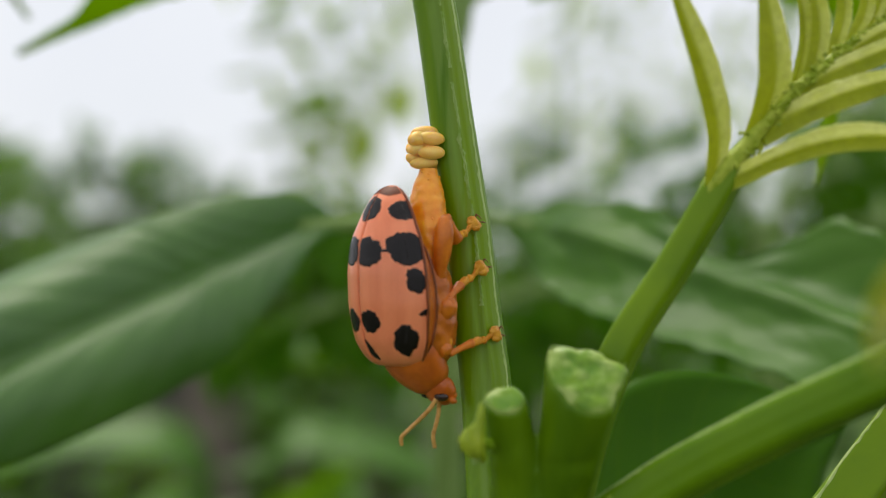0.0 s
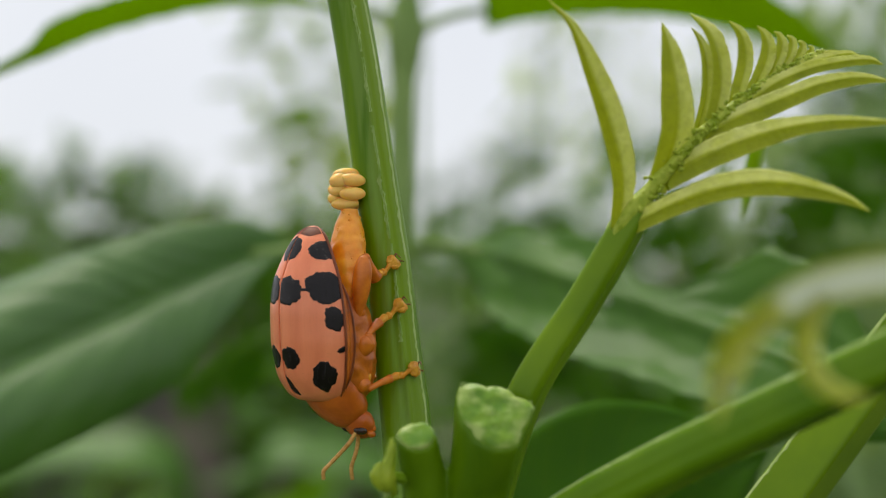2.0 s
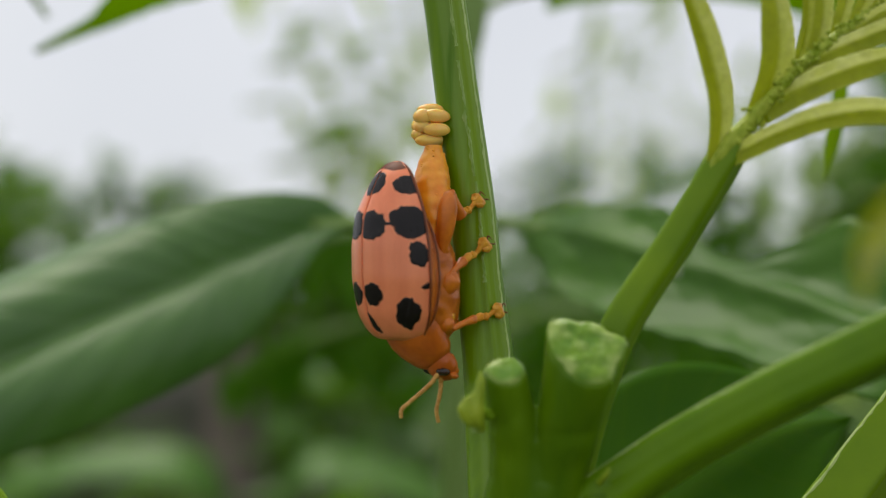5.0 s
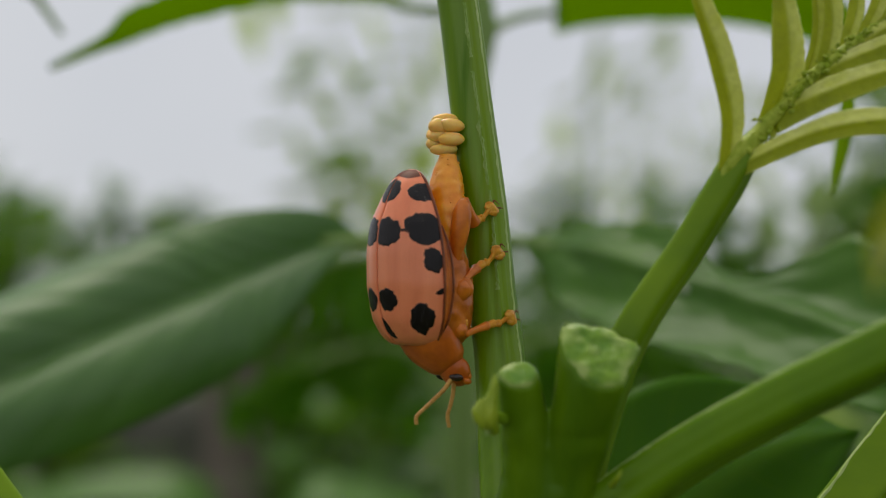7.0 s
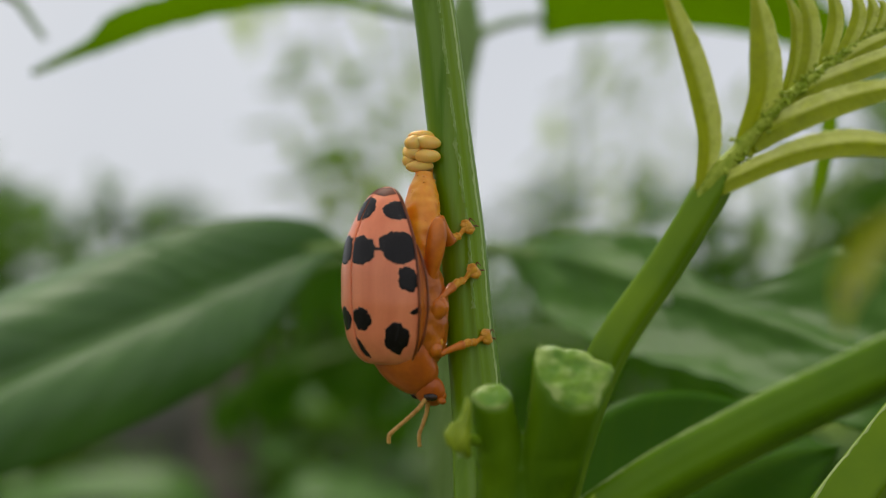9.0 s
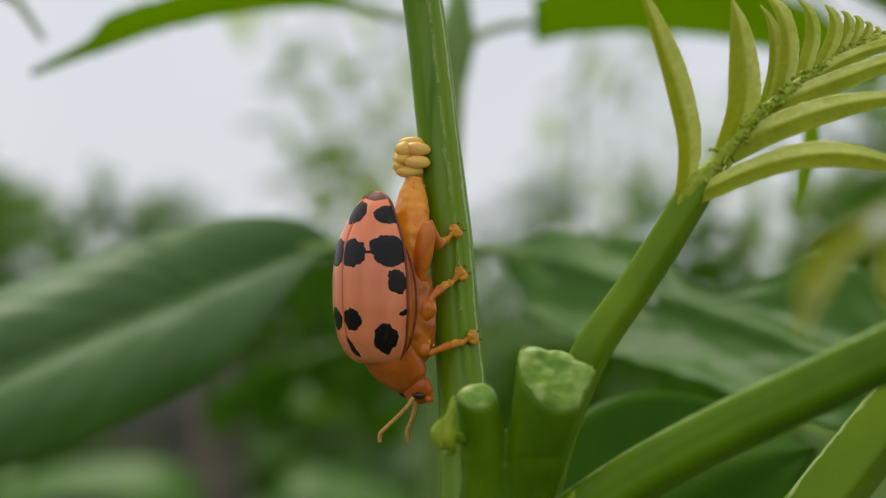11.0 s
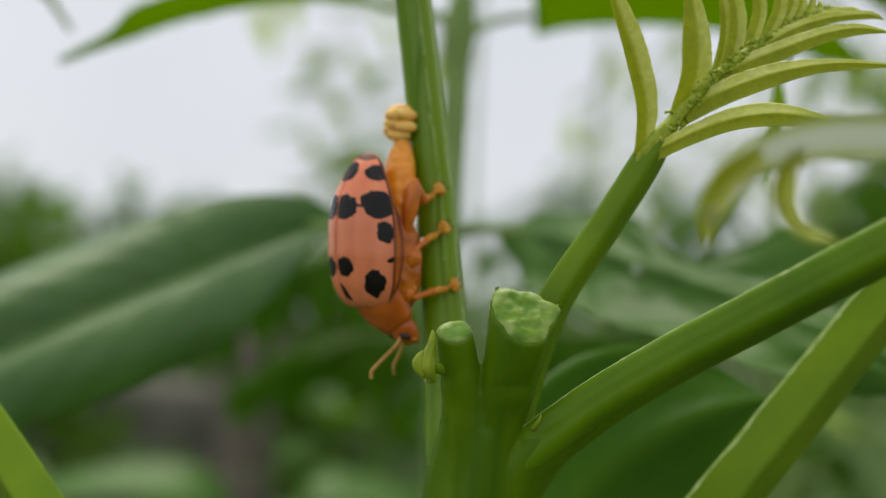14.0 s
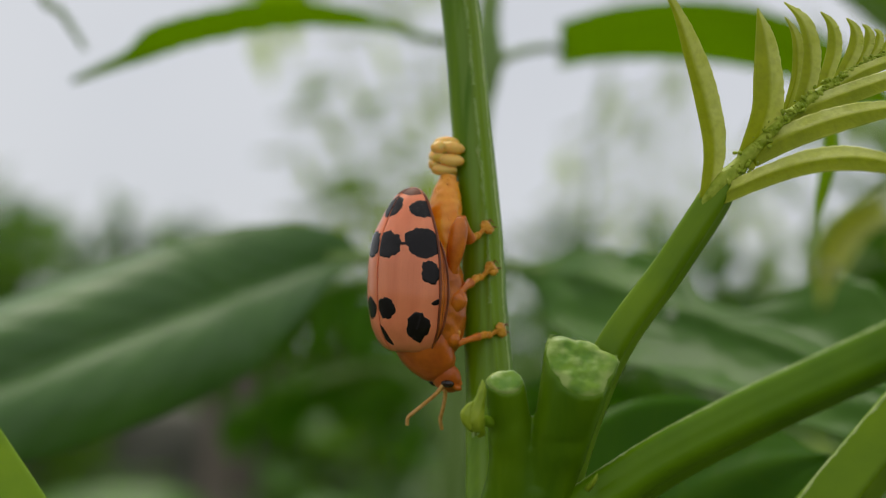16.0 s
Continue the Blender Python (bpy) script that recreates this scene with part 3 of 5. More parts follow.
def build_shoot():
    shoot = thing("green_shoot", (4.0, 78, -900), "fresh green branching shoot with cut stalks and an unfolding leaf", "plant")
    # main axis, from the ground to the node, and the two cut stubs grown out of it
    rod("lower_trunk", [(10, 90, -900), (6, 84, -500), (4.5, 79, -200), (4.0, 77, -60), (4.0, 76.4, -40)], [5.5, 4.6, 3.6, 3.0, 2.85], TRUNKG, shoot, "thick green main axis", n=60, seg=24)
    bm = bmesh.new()
    add_tube(bm, [(4.0, 76.6, -46), (3.95, 76.2, -30), (4.1, 76, -22), (4.7, 75.7, -17.5), (5.2, 75.2, -14.0)], [2.85, 2.8, 2.75, (2.75, 2.4), (2.5, 1.9)], n=50, seg=28, shape=grooved)
    add_tube(bm, [(4.6, 75.6, -19.0), (4.25, 74.8, -13.6), (3.9, 74.1, -11.2), (3.7, 73.8, -10.0)], [1.9, 1.55, 1.35, 1.1], n=26, seg=26, wobble=0.1)
    add_tube(bm, [(5.8, 75.6, -19.5), (6.2, 75.0, -14.2), (6.8, 74.0, -11.2), (7.0, 73.8, -10.0)], [(1.9, 1.7), (1.75, 1.7), (1.8, 1.6), (1.6, 1.4)], n=30, seg=30, wobble=0.08)
    add_stub_end(bm, LOW_CUT, (3.9, 74.1, -11.2), (1.35, 1.25))
    add_stub_end(bm, HIGH_CUT, (6.85, 73.9, -11.2), (1.8, 1.6))
    add_tube(bm, [(4.4, 76.6, -27), (5.6, 76.4, -21.8), (7.4, 75.8, -17.7), (9.6, 74.3, -14.9), (13.2, 71.6, -11.9)], [2.2, 2.3, 2.1, 1.55, 0.8], n=30, seg=26)
    add_tube(bm, [(3.8, 77.0, -22.0), (3.4, 78.6, -18.8), (3.1, 80.0, -16.0)], [1.7, 1.45, 1.2], n=16, seg=20)
    add_ball(bm, (5.3, 74.6, -13.6), [(2.0, 0, 0), (0, 1.25, 0), (0.1, 0, 3.4)], 20, 24)
    trunk = part("trunk", bm, TRUNKG, shoot, "knobbly green node of the main axis")
    mod = trunk.modifiers.new("grown_together", "REMESH")
    mod.mode, mod.voxel_size, mod.use_smooth_shade = "VOXEL", 0.00015, True
    mod = trunk.modifiers.new("rounded", "SMOOTH")
    mod.factor, mod.iterations = 0.5, 8
    add_cut(trunk, LOW_CUT, 0.09, 3.0, "wet green cut end of a stub")
    add_cut(trunk, HIGH_CUT, 0.16, 8.0, "slanting wet pale cut face of a stub")
    # torn fibres on the rim of the taller stub
    bm = bmesh.new()
    rng = random.Random(12)
    for k in range(34):
        u = rng.random()
        q = np.array((5.8 + 4.1 * u, 73.6 - 0.4 * u, -5.25 - 1.15 * u + rng.uniform(-0.08, 0.05)))
        d = np.array((rng.gauss(0.15, 0.12), rng.gauss(-0.1, 0.1), rng.uniform(0.02, 0.2)))
        add_tube(bm, [q - (0, 0, 0.25), q, q + d * 0.6], [0.09, 0.06, 0.015], n=5, seg=5)
    tagged(part("torn_fibre", bm, RIDGE, trunk, "pale torn fibres"), kind="stuff")
    # stalk with the beetle: rises from behind the node
    line = [(3.8, 77.0, -20.5), (3.05, 79.3, -17.0), (2.8, 80.9, -13.0), (2.55, 82.0, -8.3), (1.95, 82.3, -3.5), (1.45, 82.3, 1.4), (0.45, 82.3, 8.0), (-0.6, 82.3, 15.0), (-2.0, 82.3, 22.0), (-4.0, 82.6, 30.0), (-7.0, 83.5, 40.0)]
    thick = [1.5, 1.5, 1.52, 1.55, 1.47, 1.38, 1.33, 1.28, 1.2, 1.1, 1.0]
    rod("leaf_stalk", line, thick, STEM, shoot, "slender grooved green leaf stalk", n=120, seg=72, shape=ridged)
    scurf("scurf_or_rim_light", line, thick, 0.34, 0.19, ridged, shoot, "ragged line of pale corky scurf", (0.40, 0.88), 420, 0.33, 0.015, 1.0)
    # rim light on the stalk's right edge, laid on as a pale line
    scurf("scurf_or_rim_light", line, thick, 1.15, 0.15, ridged, shoot, "thin ragged pale edge laid on as rim light", (0.22, 0.95), 300, 0.0, 0.03, 3.0, EDGE)
    # small pointed bud on the front of the node
    bm = bmesh.new()
    add_tube(bm, [(2.11, 72.55, -11.25), (1.78, 72.15, -10.75), (1.66, 71.95, -10.25), (1.78, 71.85, -9.65), (1.94, 71.75, -9.05), (2.00, 71.75, -8.55), (1.99, 71.75, -8.10)], [0.25, 0.5, 0.58, 0.44, 0.28, 0.22, 0.06], n=36, seg=24, wobble=0.2)
    bud = part("bud", bm, BUDG, shoot, "tiny pear-shaped yellow-green bud")
    bm = bmesh.new()
    add_tube(bm, [(1.46, 71.65, -10.95), (1.18, 71.55, -10.25), (1.26, 71.55, -9.75), (1.51, 71.55, -9.35)], [(0.12, 0.1), (0.34, 0.16), (0.26, 0.12), (0.04, 0.04)], n=18, seg=14, wobble=0.3)
    part("bud_scale", bm, BUDG, bud)
    for q in ((1.66, 71.85, -11.25), (1.91, 71.95, -11.15)):
        bm = bmesh.new()
        add_tube(bm, [np.array(q) + (0, 0.1, 0.3), q, np.array(q) + (-0.12, -0.02, -0.14)], [0.12, 0.09, 0.02], n=8, seg=8, wobble=0.3)
        part("bud_scale", bm, RIDGE, bud, "pale dry scale")
    rod("bud_foot", [(3.3, 74.2, -10.6), (2.7, 73.4, -10.55), (2.2, 72.8, -10.4), (1.85, 72.2, -10.2)], [0.5, 0.36, 0.28, 0.2], STUB, shoot, n=16, seg=14, wobble=0.08)
    # side branch towards the camera
    near_line = [(5.2, 76.6, -18.6), (8.2, 75.2, -16.0), (12.3, 72.3, -12.3), (16.5, 69.0, -9.2), (20.5, 66.0, -6.6), (28.2, 60.0, -1.6), (40, 51.5, 5.5), (55, 42, 13)]
    near_thick = [2.2, 1.75, 1.55, 1.5, 1.45, 1.38, 1.3, 1.2]
    b1 = rod("side_branch", near_line, near_thick, BRANCH, shoot, "thick green side branch with a flat top", n=90, seg=40, shape=grooved)
    # sky reflection on the upper edge, painted as a pale line
    scurf("scurf_or_rim_light", near_line, near_thick, -1.30, 0.11, grooved, b1, "pale line laid on as sky reflection along the branch edge", (0.16, 0.95), 240, 0.0, 0.02, 5.0, EDGE)
    bm = bmesh.new()
    add_tube(bm, [(8.4, 72.6, -14.0), (8.75, 72.0, -13.4), (8.85, 71.9, -13.0)], [0.2, 0.14, 0.03], n=8, seg=8)
    part("spine", bm, BUDG, b1, "tiny pale axillary bud")
    # a second branch behind it
    back_line = [(4.5, 79, -46), (10.5, 82, -35), (17.4, 83.2, -25.6), (26.0, 84.0, -14.6), (34.6, 85, -3.6), (48, 87, 13), (60, 90, 26)]
    back_thick = [2.6, 2.5, 2.4, 2.3, 2.15, 2.0, 1.8]
    b2 = rod("side_branch", back_line, back_thick, STALK, shoot, "thick pale green rising branch with a sharp crease", n=80, seg=72, shape=creased)
    # the same painted edge reflection on the rear branch
    scurf("scurf_or_rim_light", back_line, back_thick, -1.33, 0.15, creased, b2, "pale line laid on as sky reflection along the branch edge", (0.1, 0.95), 240, 0.0, 0.02, 6.0, EDGE)
    # stalk low on the other side
    rod("side_branch", [(3.5, 78, -45), (-6.0, 76, -38), (-18.4, 76.5, -27.0), (-27.8, 81, -17.4), (-42, 88, -3), (-60, 97, 14)],
        [2.4, 2.3, 2.2, 2.1, 1.95, 1.7], STALK, shoot, "yellow-green stalk leaning outwards", n=70, seg=72, shape=lambda th, u: creased(-th, u))
    # blunt shoot below the node
    bm = bmesh.new()
    add_tube(bm, [(3.6, 76.6, -27.5), (1.6, 76, -25.6), (-0.6, 75.5, -24.4), (-2.2, 75.1, -23.6), (-3.4, 74.9, -23.1), (-4.3, 74.8, -22.9), (-4.9, 74.7, -22.9)],
             [1.5, 1.75, 1.95, 2.1, 1.95, 1.35, 0.4], n=40, seg=26, wobble=0.05)
    part("blunt_shoot", bm, STUB, shoot, "rounded pale green young shoot")
    # stalk of the unfolding leaf
    rod("leaf_stalk", [(6.4, 76.4, -17.5), (7.6, 75.9, -12.0), (9.7, 75.2, -5.9), (12.9, 75.3, -0.8), (15.3, 75.2, 3.3), (16.0, 75.1, 4.6)],
        [1.5, 1.25, 1.1, 1.03, 1.0, 0.7], STALK, shoot, "green stalk of the unfolding leaf", n=50, seg=28, shape=grooved)
    build_young_leaf(shoot)
    # shaded leaf close behind the node
    blade("leaf", SHADED, [0.8, 6.0, 9.0, 9.0, 5.6, 0.2], [(0.55, -0.35, -0.76), (0.45, -0.35, -0.82)], LEAFS2, shoot,
          "broad leaf in the shade of the branches", fold=0.3, curl=0.25, thick=0.25, ripple=0.5, nu=40, nv=18, seed=2.0)
    # leaf nearest the camera, drooping from the side branch
    band = [(26.9, 47.5, 2.4), (23.3, 46.8, 1.4), (20.0, 46.0, 1.15), (17.4, 45.5, 0.55), (15.5, 45.0, -0.5), (14.6, 44.5, -1.9), (14.2, 44.0, -2.9)]
    blade("leaf", band, [0.4, 1.2, 1.4, 1.3, 0.9, 0.5, 0.1], [(0.0, 0.62, -0.78), (0.6, 0.5, -0.60)], PALE, shoot, "pale drooping young leaf close to the lens",
          fold=0.12, thick=0.1, curl=0.3, ripple=0.6, nu=40, nv=14, seed=5.0, other=[0.4, 0.9, 1.0, 0.9, 0.6, 0.4, 0.1])
    blade("leaf", [(18.4, 46.0, 0.5), (17.7, 46.2, -0.6), (17.7, 46.4, -1.8), (18.6, 46.6, -3.0), (20.2, 46.8, -3.4)], [0.3, 0.6, 0.7, 0.5, 0.05], [(0.8, 0.4, -0.4), (0.4, 0.5, 0.6)], YOUNG, shoot, "narrow hooked young leaf close to the lens",
          fold=0.2, thick=0.06, ripple=0.5, nu=26, nv=8, seed=9.0)
    blade("leaf", [(16.5, 45.0, 0.1), (15.0, 44.6, -1.0), (14.2, 44.2, -2.4), (14.0, 44.0, -4.0)], [0.4, 0.75, 0.6, 0.05], [(0.8, 0.4, -0.4), (0.8, 0.4, 0.2)], YOUNG, shoot, "narrow curled young leaf close to the lens",
          fold=0.2, thick=0.06, ripple=0.5, nu=26, nv=8, seed=7.0)
    rod("leaf_stalk", [(42.0, 50.2, 7.0), (35.0, 48.5, 7.5), tuple(band[0])], [0.5, 0.45, 0.4], STALK, shoot, n=10, seg=12)
    return shoot


def add_leaflet(bm, line, left, right, side, fold, seed):
    """A leaflet folded along its keel: the first half smooth, the other with a crinkled, slightly turned margin."""
    nu, nv = 72, 20
    c = spline(line, nu)
    wl, wr = (spline([(x, 0) for x in w], nu)[:, 0].clip(0.015) for w in (left, right))
    t = np.gradient(c, axis=0)
    top, under = [], []
    for i in range(nu):
        ti = unit(t[i])
        s = unit(np.array(side, float) - ti * np.dot(side, ti))
        nrm = np.cross(ti, s)
        a, b = [], []
        for j in range(nv + 1):
            v = 2 * j / nv - 1
            w = wr[i] if v > 0 else wl[i]
            crisp = max(0, v) ** 3
            k = noise.noise(Vector((i * 0.6, seed, v * 1.5))) + 0.7 * noise.noise(Vector((i * 1.3, seed + 5, v)))
            e = w * v * (1 + 0.025 * crisp * k)
            lift = abs(e) * fold * (1.0 - 0.45 * abs(v)) + (1 if fold < 0 else -1) * crisp * 0.07 * min(1, w / 0.4) * (0.5 + k)
            q = c[i] + s * e + nrm * lift
            a.append(q)
            b.append(q + nrm * (0.09 if fold > 0 else -0.09) * (1.1 - abs(v)))
        top.append(a)
        under.append(b)
    uv = lambda i, j: (i / (nu - 1), j / nv)
    va, vb = add_grid(bm, top, False, uv), add_grid(bm, under, False, uv)
    for k in range(nu - 1):
        for e in (0, nv):
            bm.faces.new((va[k][e], va[k + 1][e], vb[k + 1][e], vb[k][e]))
    for k in range(nv):
        for e in (0, -1):
            bm.faces.new((va[e][k], va[e][k + 1], vb[e][k + 1], vb[e][k]))


def build_young_leaf(shoot):
    axis = [(14.3, 75.25, 2.1), (15.4, 75.1, 4.0), (16.7, 75.0, 5.6), (18.3, 74.9, 7.5), (20.3, 75.1, 9.5), (22.7, 75.7, 11.4), (25.2, 76.4, 13.0), (27.0, 76.8, 13.8)]
    r = rod("young_leaf", axis, [0.6, 0.8, 0.5, 0.36, 0.3, 0.24, 0.16, 0.08], YOUNGR, shoot, "unfolding feather leaf, fresh yellow-green", n=48, seg=18, wobble=0.16)
    # the row that stands up: keel, then widths on either side of it
    up = [([(14.85, 74.6, 3.4), (14.95, 74.2, 6.4), (14.2, 73.8, 9.35), (13.1, 73.4, 12.2), (12.0, 73.0, 14.7), (10.6, 72.8, 16.25)], [0.4, 0.46, 0.45, 0.3, 0.13, 0.02], [0.3, 0.7, 0.84, 0.72, 0.28, 0.03]),
          ([(17.2, 74.9, 6.2), (17.95, 74.4, 8.7), (18.05, 74.2, 11.0), (17.7, 74.2, 13.4), (17.3, 74.4, 15.2)], [0.3, 0.66, 0.74, 0.42, 0.03], [0.35, 0.92, 0.82, 0.6, 0.05]),
          ([(19.5, 75.6, 9.2), (20.0, 75.6, 11.2), (20.0, 75.6, 13.1), (19.75, 75.7, 14.3), (19.3, 75.9, 15.15)], [0.2, 0.22, 0.18, 0.12, 0.03], [0.3, 0.4, 0.5, 0.3, 0.04]),
          ([(20.2, 75.0, 9.6), (20.65, 74.9, 11.4), (20.55, 74.8, 13.3), (20.0, 74.9, 14.85), (19.1, 75.3, 15.9)], [0.25, 0.38, 0.27, 0.2, 0.03], [0.3, 0.58, 0.62, 0.52, 0.04]),
          ([(21.6, 75.5, 10.7), (22.2, 75.6, 12.6), (22.3, 75.6, 13.9), (22.0, 75.6, 14.85), (21.4, 75.6, 15.5)], [0.25, 0.38, 0.35, 0.2, 0.03], [0.3, 0.44, 0.42, 0.3, 0.04]),
          ([(22.8, 75.9, 11.7), (23.5, 76.0, 13.1), (23.7, 76.0, 14.1), (23.5, 76.0, 14.8), (23.1, 76.0, 15.3)], [0.25, 0.32, 0.3, 0.16, 0.03], [0.25, 0.46, 0.46, 0.3, 0.04]),
          ([(23.8, 76.2, 12.3), (24.4, 76.3, 13.5), (24.6, 76.3, 14.3), (24.5, 76.4, 14.8), (24.2, 76.4, 15.05)], [0.22, 0.26, 0.24, 0.14, 0.03], [0.25, 0.36, 0.36, 0.22, 0.03]),
          ([(24.6, 76.4, 12.9), (25.1, 76.5, 13.7), (25.3, 76.6, 14.3), (25.25, 76.6, 14.65), (25.0, 76.6, 14.85)], [0.18, 0.22, 0.2, 0.12, 0.03], [0.2, 0.3, 0.3, 0.2, 0.03]),
          ([(25.3, 76.6, 13.2), (25.75, 76.7, 13.8), (25.95, 76.8, 14.2), (25.9, 76.8, 14.45), (25.7, 76.8, 14.55)], [0.15, 0.18, 0.16, 0.1, 0.02], [0.16, 0.25, 0.25, 0.16, 0.03]),
          ([(25.9, 76.8, 13.4), (26.3, 76.9, 13.8), (26.5, 76.9, 14.05), (26.5, 76.9, 14.2), (26.35, 76.9, 14.3)], [0.12, 0.14, 0.13, 0.08, 0.02], [0.13, 0.2, 0.2, 0.13, 0.03])]
    for k, (line, left, right) in enumerate(up):
        bm = bmesh.new()
        left, right = [1.12 * w for w in left], [1.3 * w for w in right]
        if k:
            left[0], right[0] = 0.75 * left[1], 0.6 * right[1]
            line[0] = tuple(np.array(line[0]) - 0.25 * (np.array(line[1]) - np.array(line[0])))
        add_leaflet(bm, line, left, right, (1, 0.15, 0.05), 0.45, k * 1.7)
        part("leaflet", bm, YOUNG, r)
    # the row that reaches outwards
    out = [([(15.6, 74.4, 3.7), (18.0, 73.4, 4.95), (20.3, 72.2, 5.7), (22.6, 71.2, 5.95), (24.9, 70.6, 5.6), (26.6, 70.2, 5.0), (27.75, 70.0, 4.3)], [0.5, 0.6, 0.6, 0.66, 0.52, 0.3, 0.03], [0.4, 0.62, 0.8, 0.7, 0.42, 0.25, 0.03]),
           ([(17.4, 74.9, 6.2), (19.7, 74.0, 7.6), (22.5, 73.3, 8.7), (25.2, 72.8, 9.3), (27.6, 72.4, 9.45), (30.3, 72.0, 9.3)], [0.45, 0.72, 0.7, 0.48, 0.38, 0.05], [0.4, 0.8, 0.75, 0.45, 0.25, 0.04]),
           ([(19.0, 75.0, 8.3), (21.2, 74.8, 9.6), (23.7, 74.6, 10.7), (26.3, 74.5, 11.7), (28.5, 74.4, 12.1), (30.4, 74.4, 11.9)], [0.4, 0.62, 0.6, 0.5, 0.38, 0.04], [0.4, 0.6, 0.58, 0.5, 0.33, 0.04]),
           ([(21.6, 75.3, 10.2), (23.9, 75.4, 11.8), (25.9, 75.5, 12.7), (28.0, 75.7, 13.2), (29.7, 76.0, 13.35), (30.5, 76.2, 13.1)], [0.3, 0.36, 0.32, 0.3, 0.24, 0.04], [0.3, 0.44, 0.4, 0.34, 0.24, 0.04]),
           ([(23.6, 76.0, 11.8), (25.4, 76.2, 12.9), (27.2, 76.4, 13.5), (28.6, 76.6, 13.8), (29.4, 76.8, 13.7)], [0.22, 0.28, 0.26, 0.18, 0.03], [0.22, 0.3, 0.28, 0.2, 0.03]),
           ([(25.0, 76.5, 12.9), (26.3, 76.7, 13.6), (27.4, 76.9, 13.9), (28.3, 77.0, 14.0)], [0.16, 0.2, 0.16, 0.03], [0.16, 0.2, 0.16, 0.03])]
    for k, (line, left, right) in enumerate(out):
        bm = bmesh.new()
        left, right = [1.15 * w for w in left], [1.15 * w for w in right]
        left[0], right[0] = 0.8 * left[1], 0.9 * right[1]
        add_leaflet(bm, line, left, right, (0, 0.3, 1), -0.5, 20 + k * 1.3)
        part("leaflet", bm, YOUNG, r)
    # a narrow leaflet of the far row, hanging well behind
    rod("leaf_stalk", [(26.2, 77.2, 13.3), (28.6, 90.0, 15.0), (29.6, 104.0, 14.0)], [0.2, 0.22, 0.25], YOUNGR, shoot, n=16, seg=10)
    blade("leaf", [(29.6, 104.0, 14.2), (29.9, 105.0, 11.2), (29.5, 105.5, 8.0), (29.1, 106.0, 5.0)], [0.4, 0.7, 0.6, 0.05], [(1, 0.3, 0.1), (1, 0.3, 0.1)], FERN, shoot, "narrow young leaflet hanging down", fold=0.3, thick=0.15, nu=24, nv=8, seed=11.0)
    # crumpled young tissue and hairs along the axis
    bm = bmesh.new()
    rng = random.Random(8)
    ax = spline(axis, 70)
    for k in range(8, 70):
        for _ in range(6):
            w = 0.75 * (1 - k / 85)
            q = ax[k] + np.array((rng.uniform(-1, 1) * w, -abs(rng.gauss(0.5, 0.25)) * w, rng.uniform(-1, 1) * w))
            s = rng.uniform(0.04, 0.13)
            a = rng.uniform(0, 3.14)
            add_ball(bm, q, [(s * 1.7 * math.cos(a), 0, s * 1.7 * math.sin(a)), (0, s, 0), (-s * math.sin(a), 0, s * math.cos(a))], 6, 8, 0.35, 2.0)
    tagged(part("leaf_scurf", bm, YOUNGR, r, "crumpled young tissue along the axis"), kind="stuff")


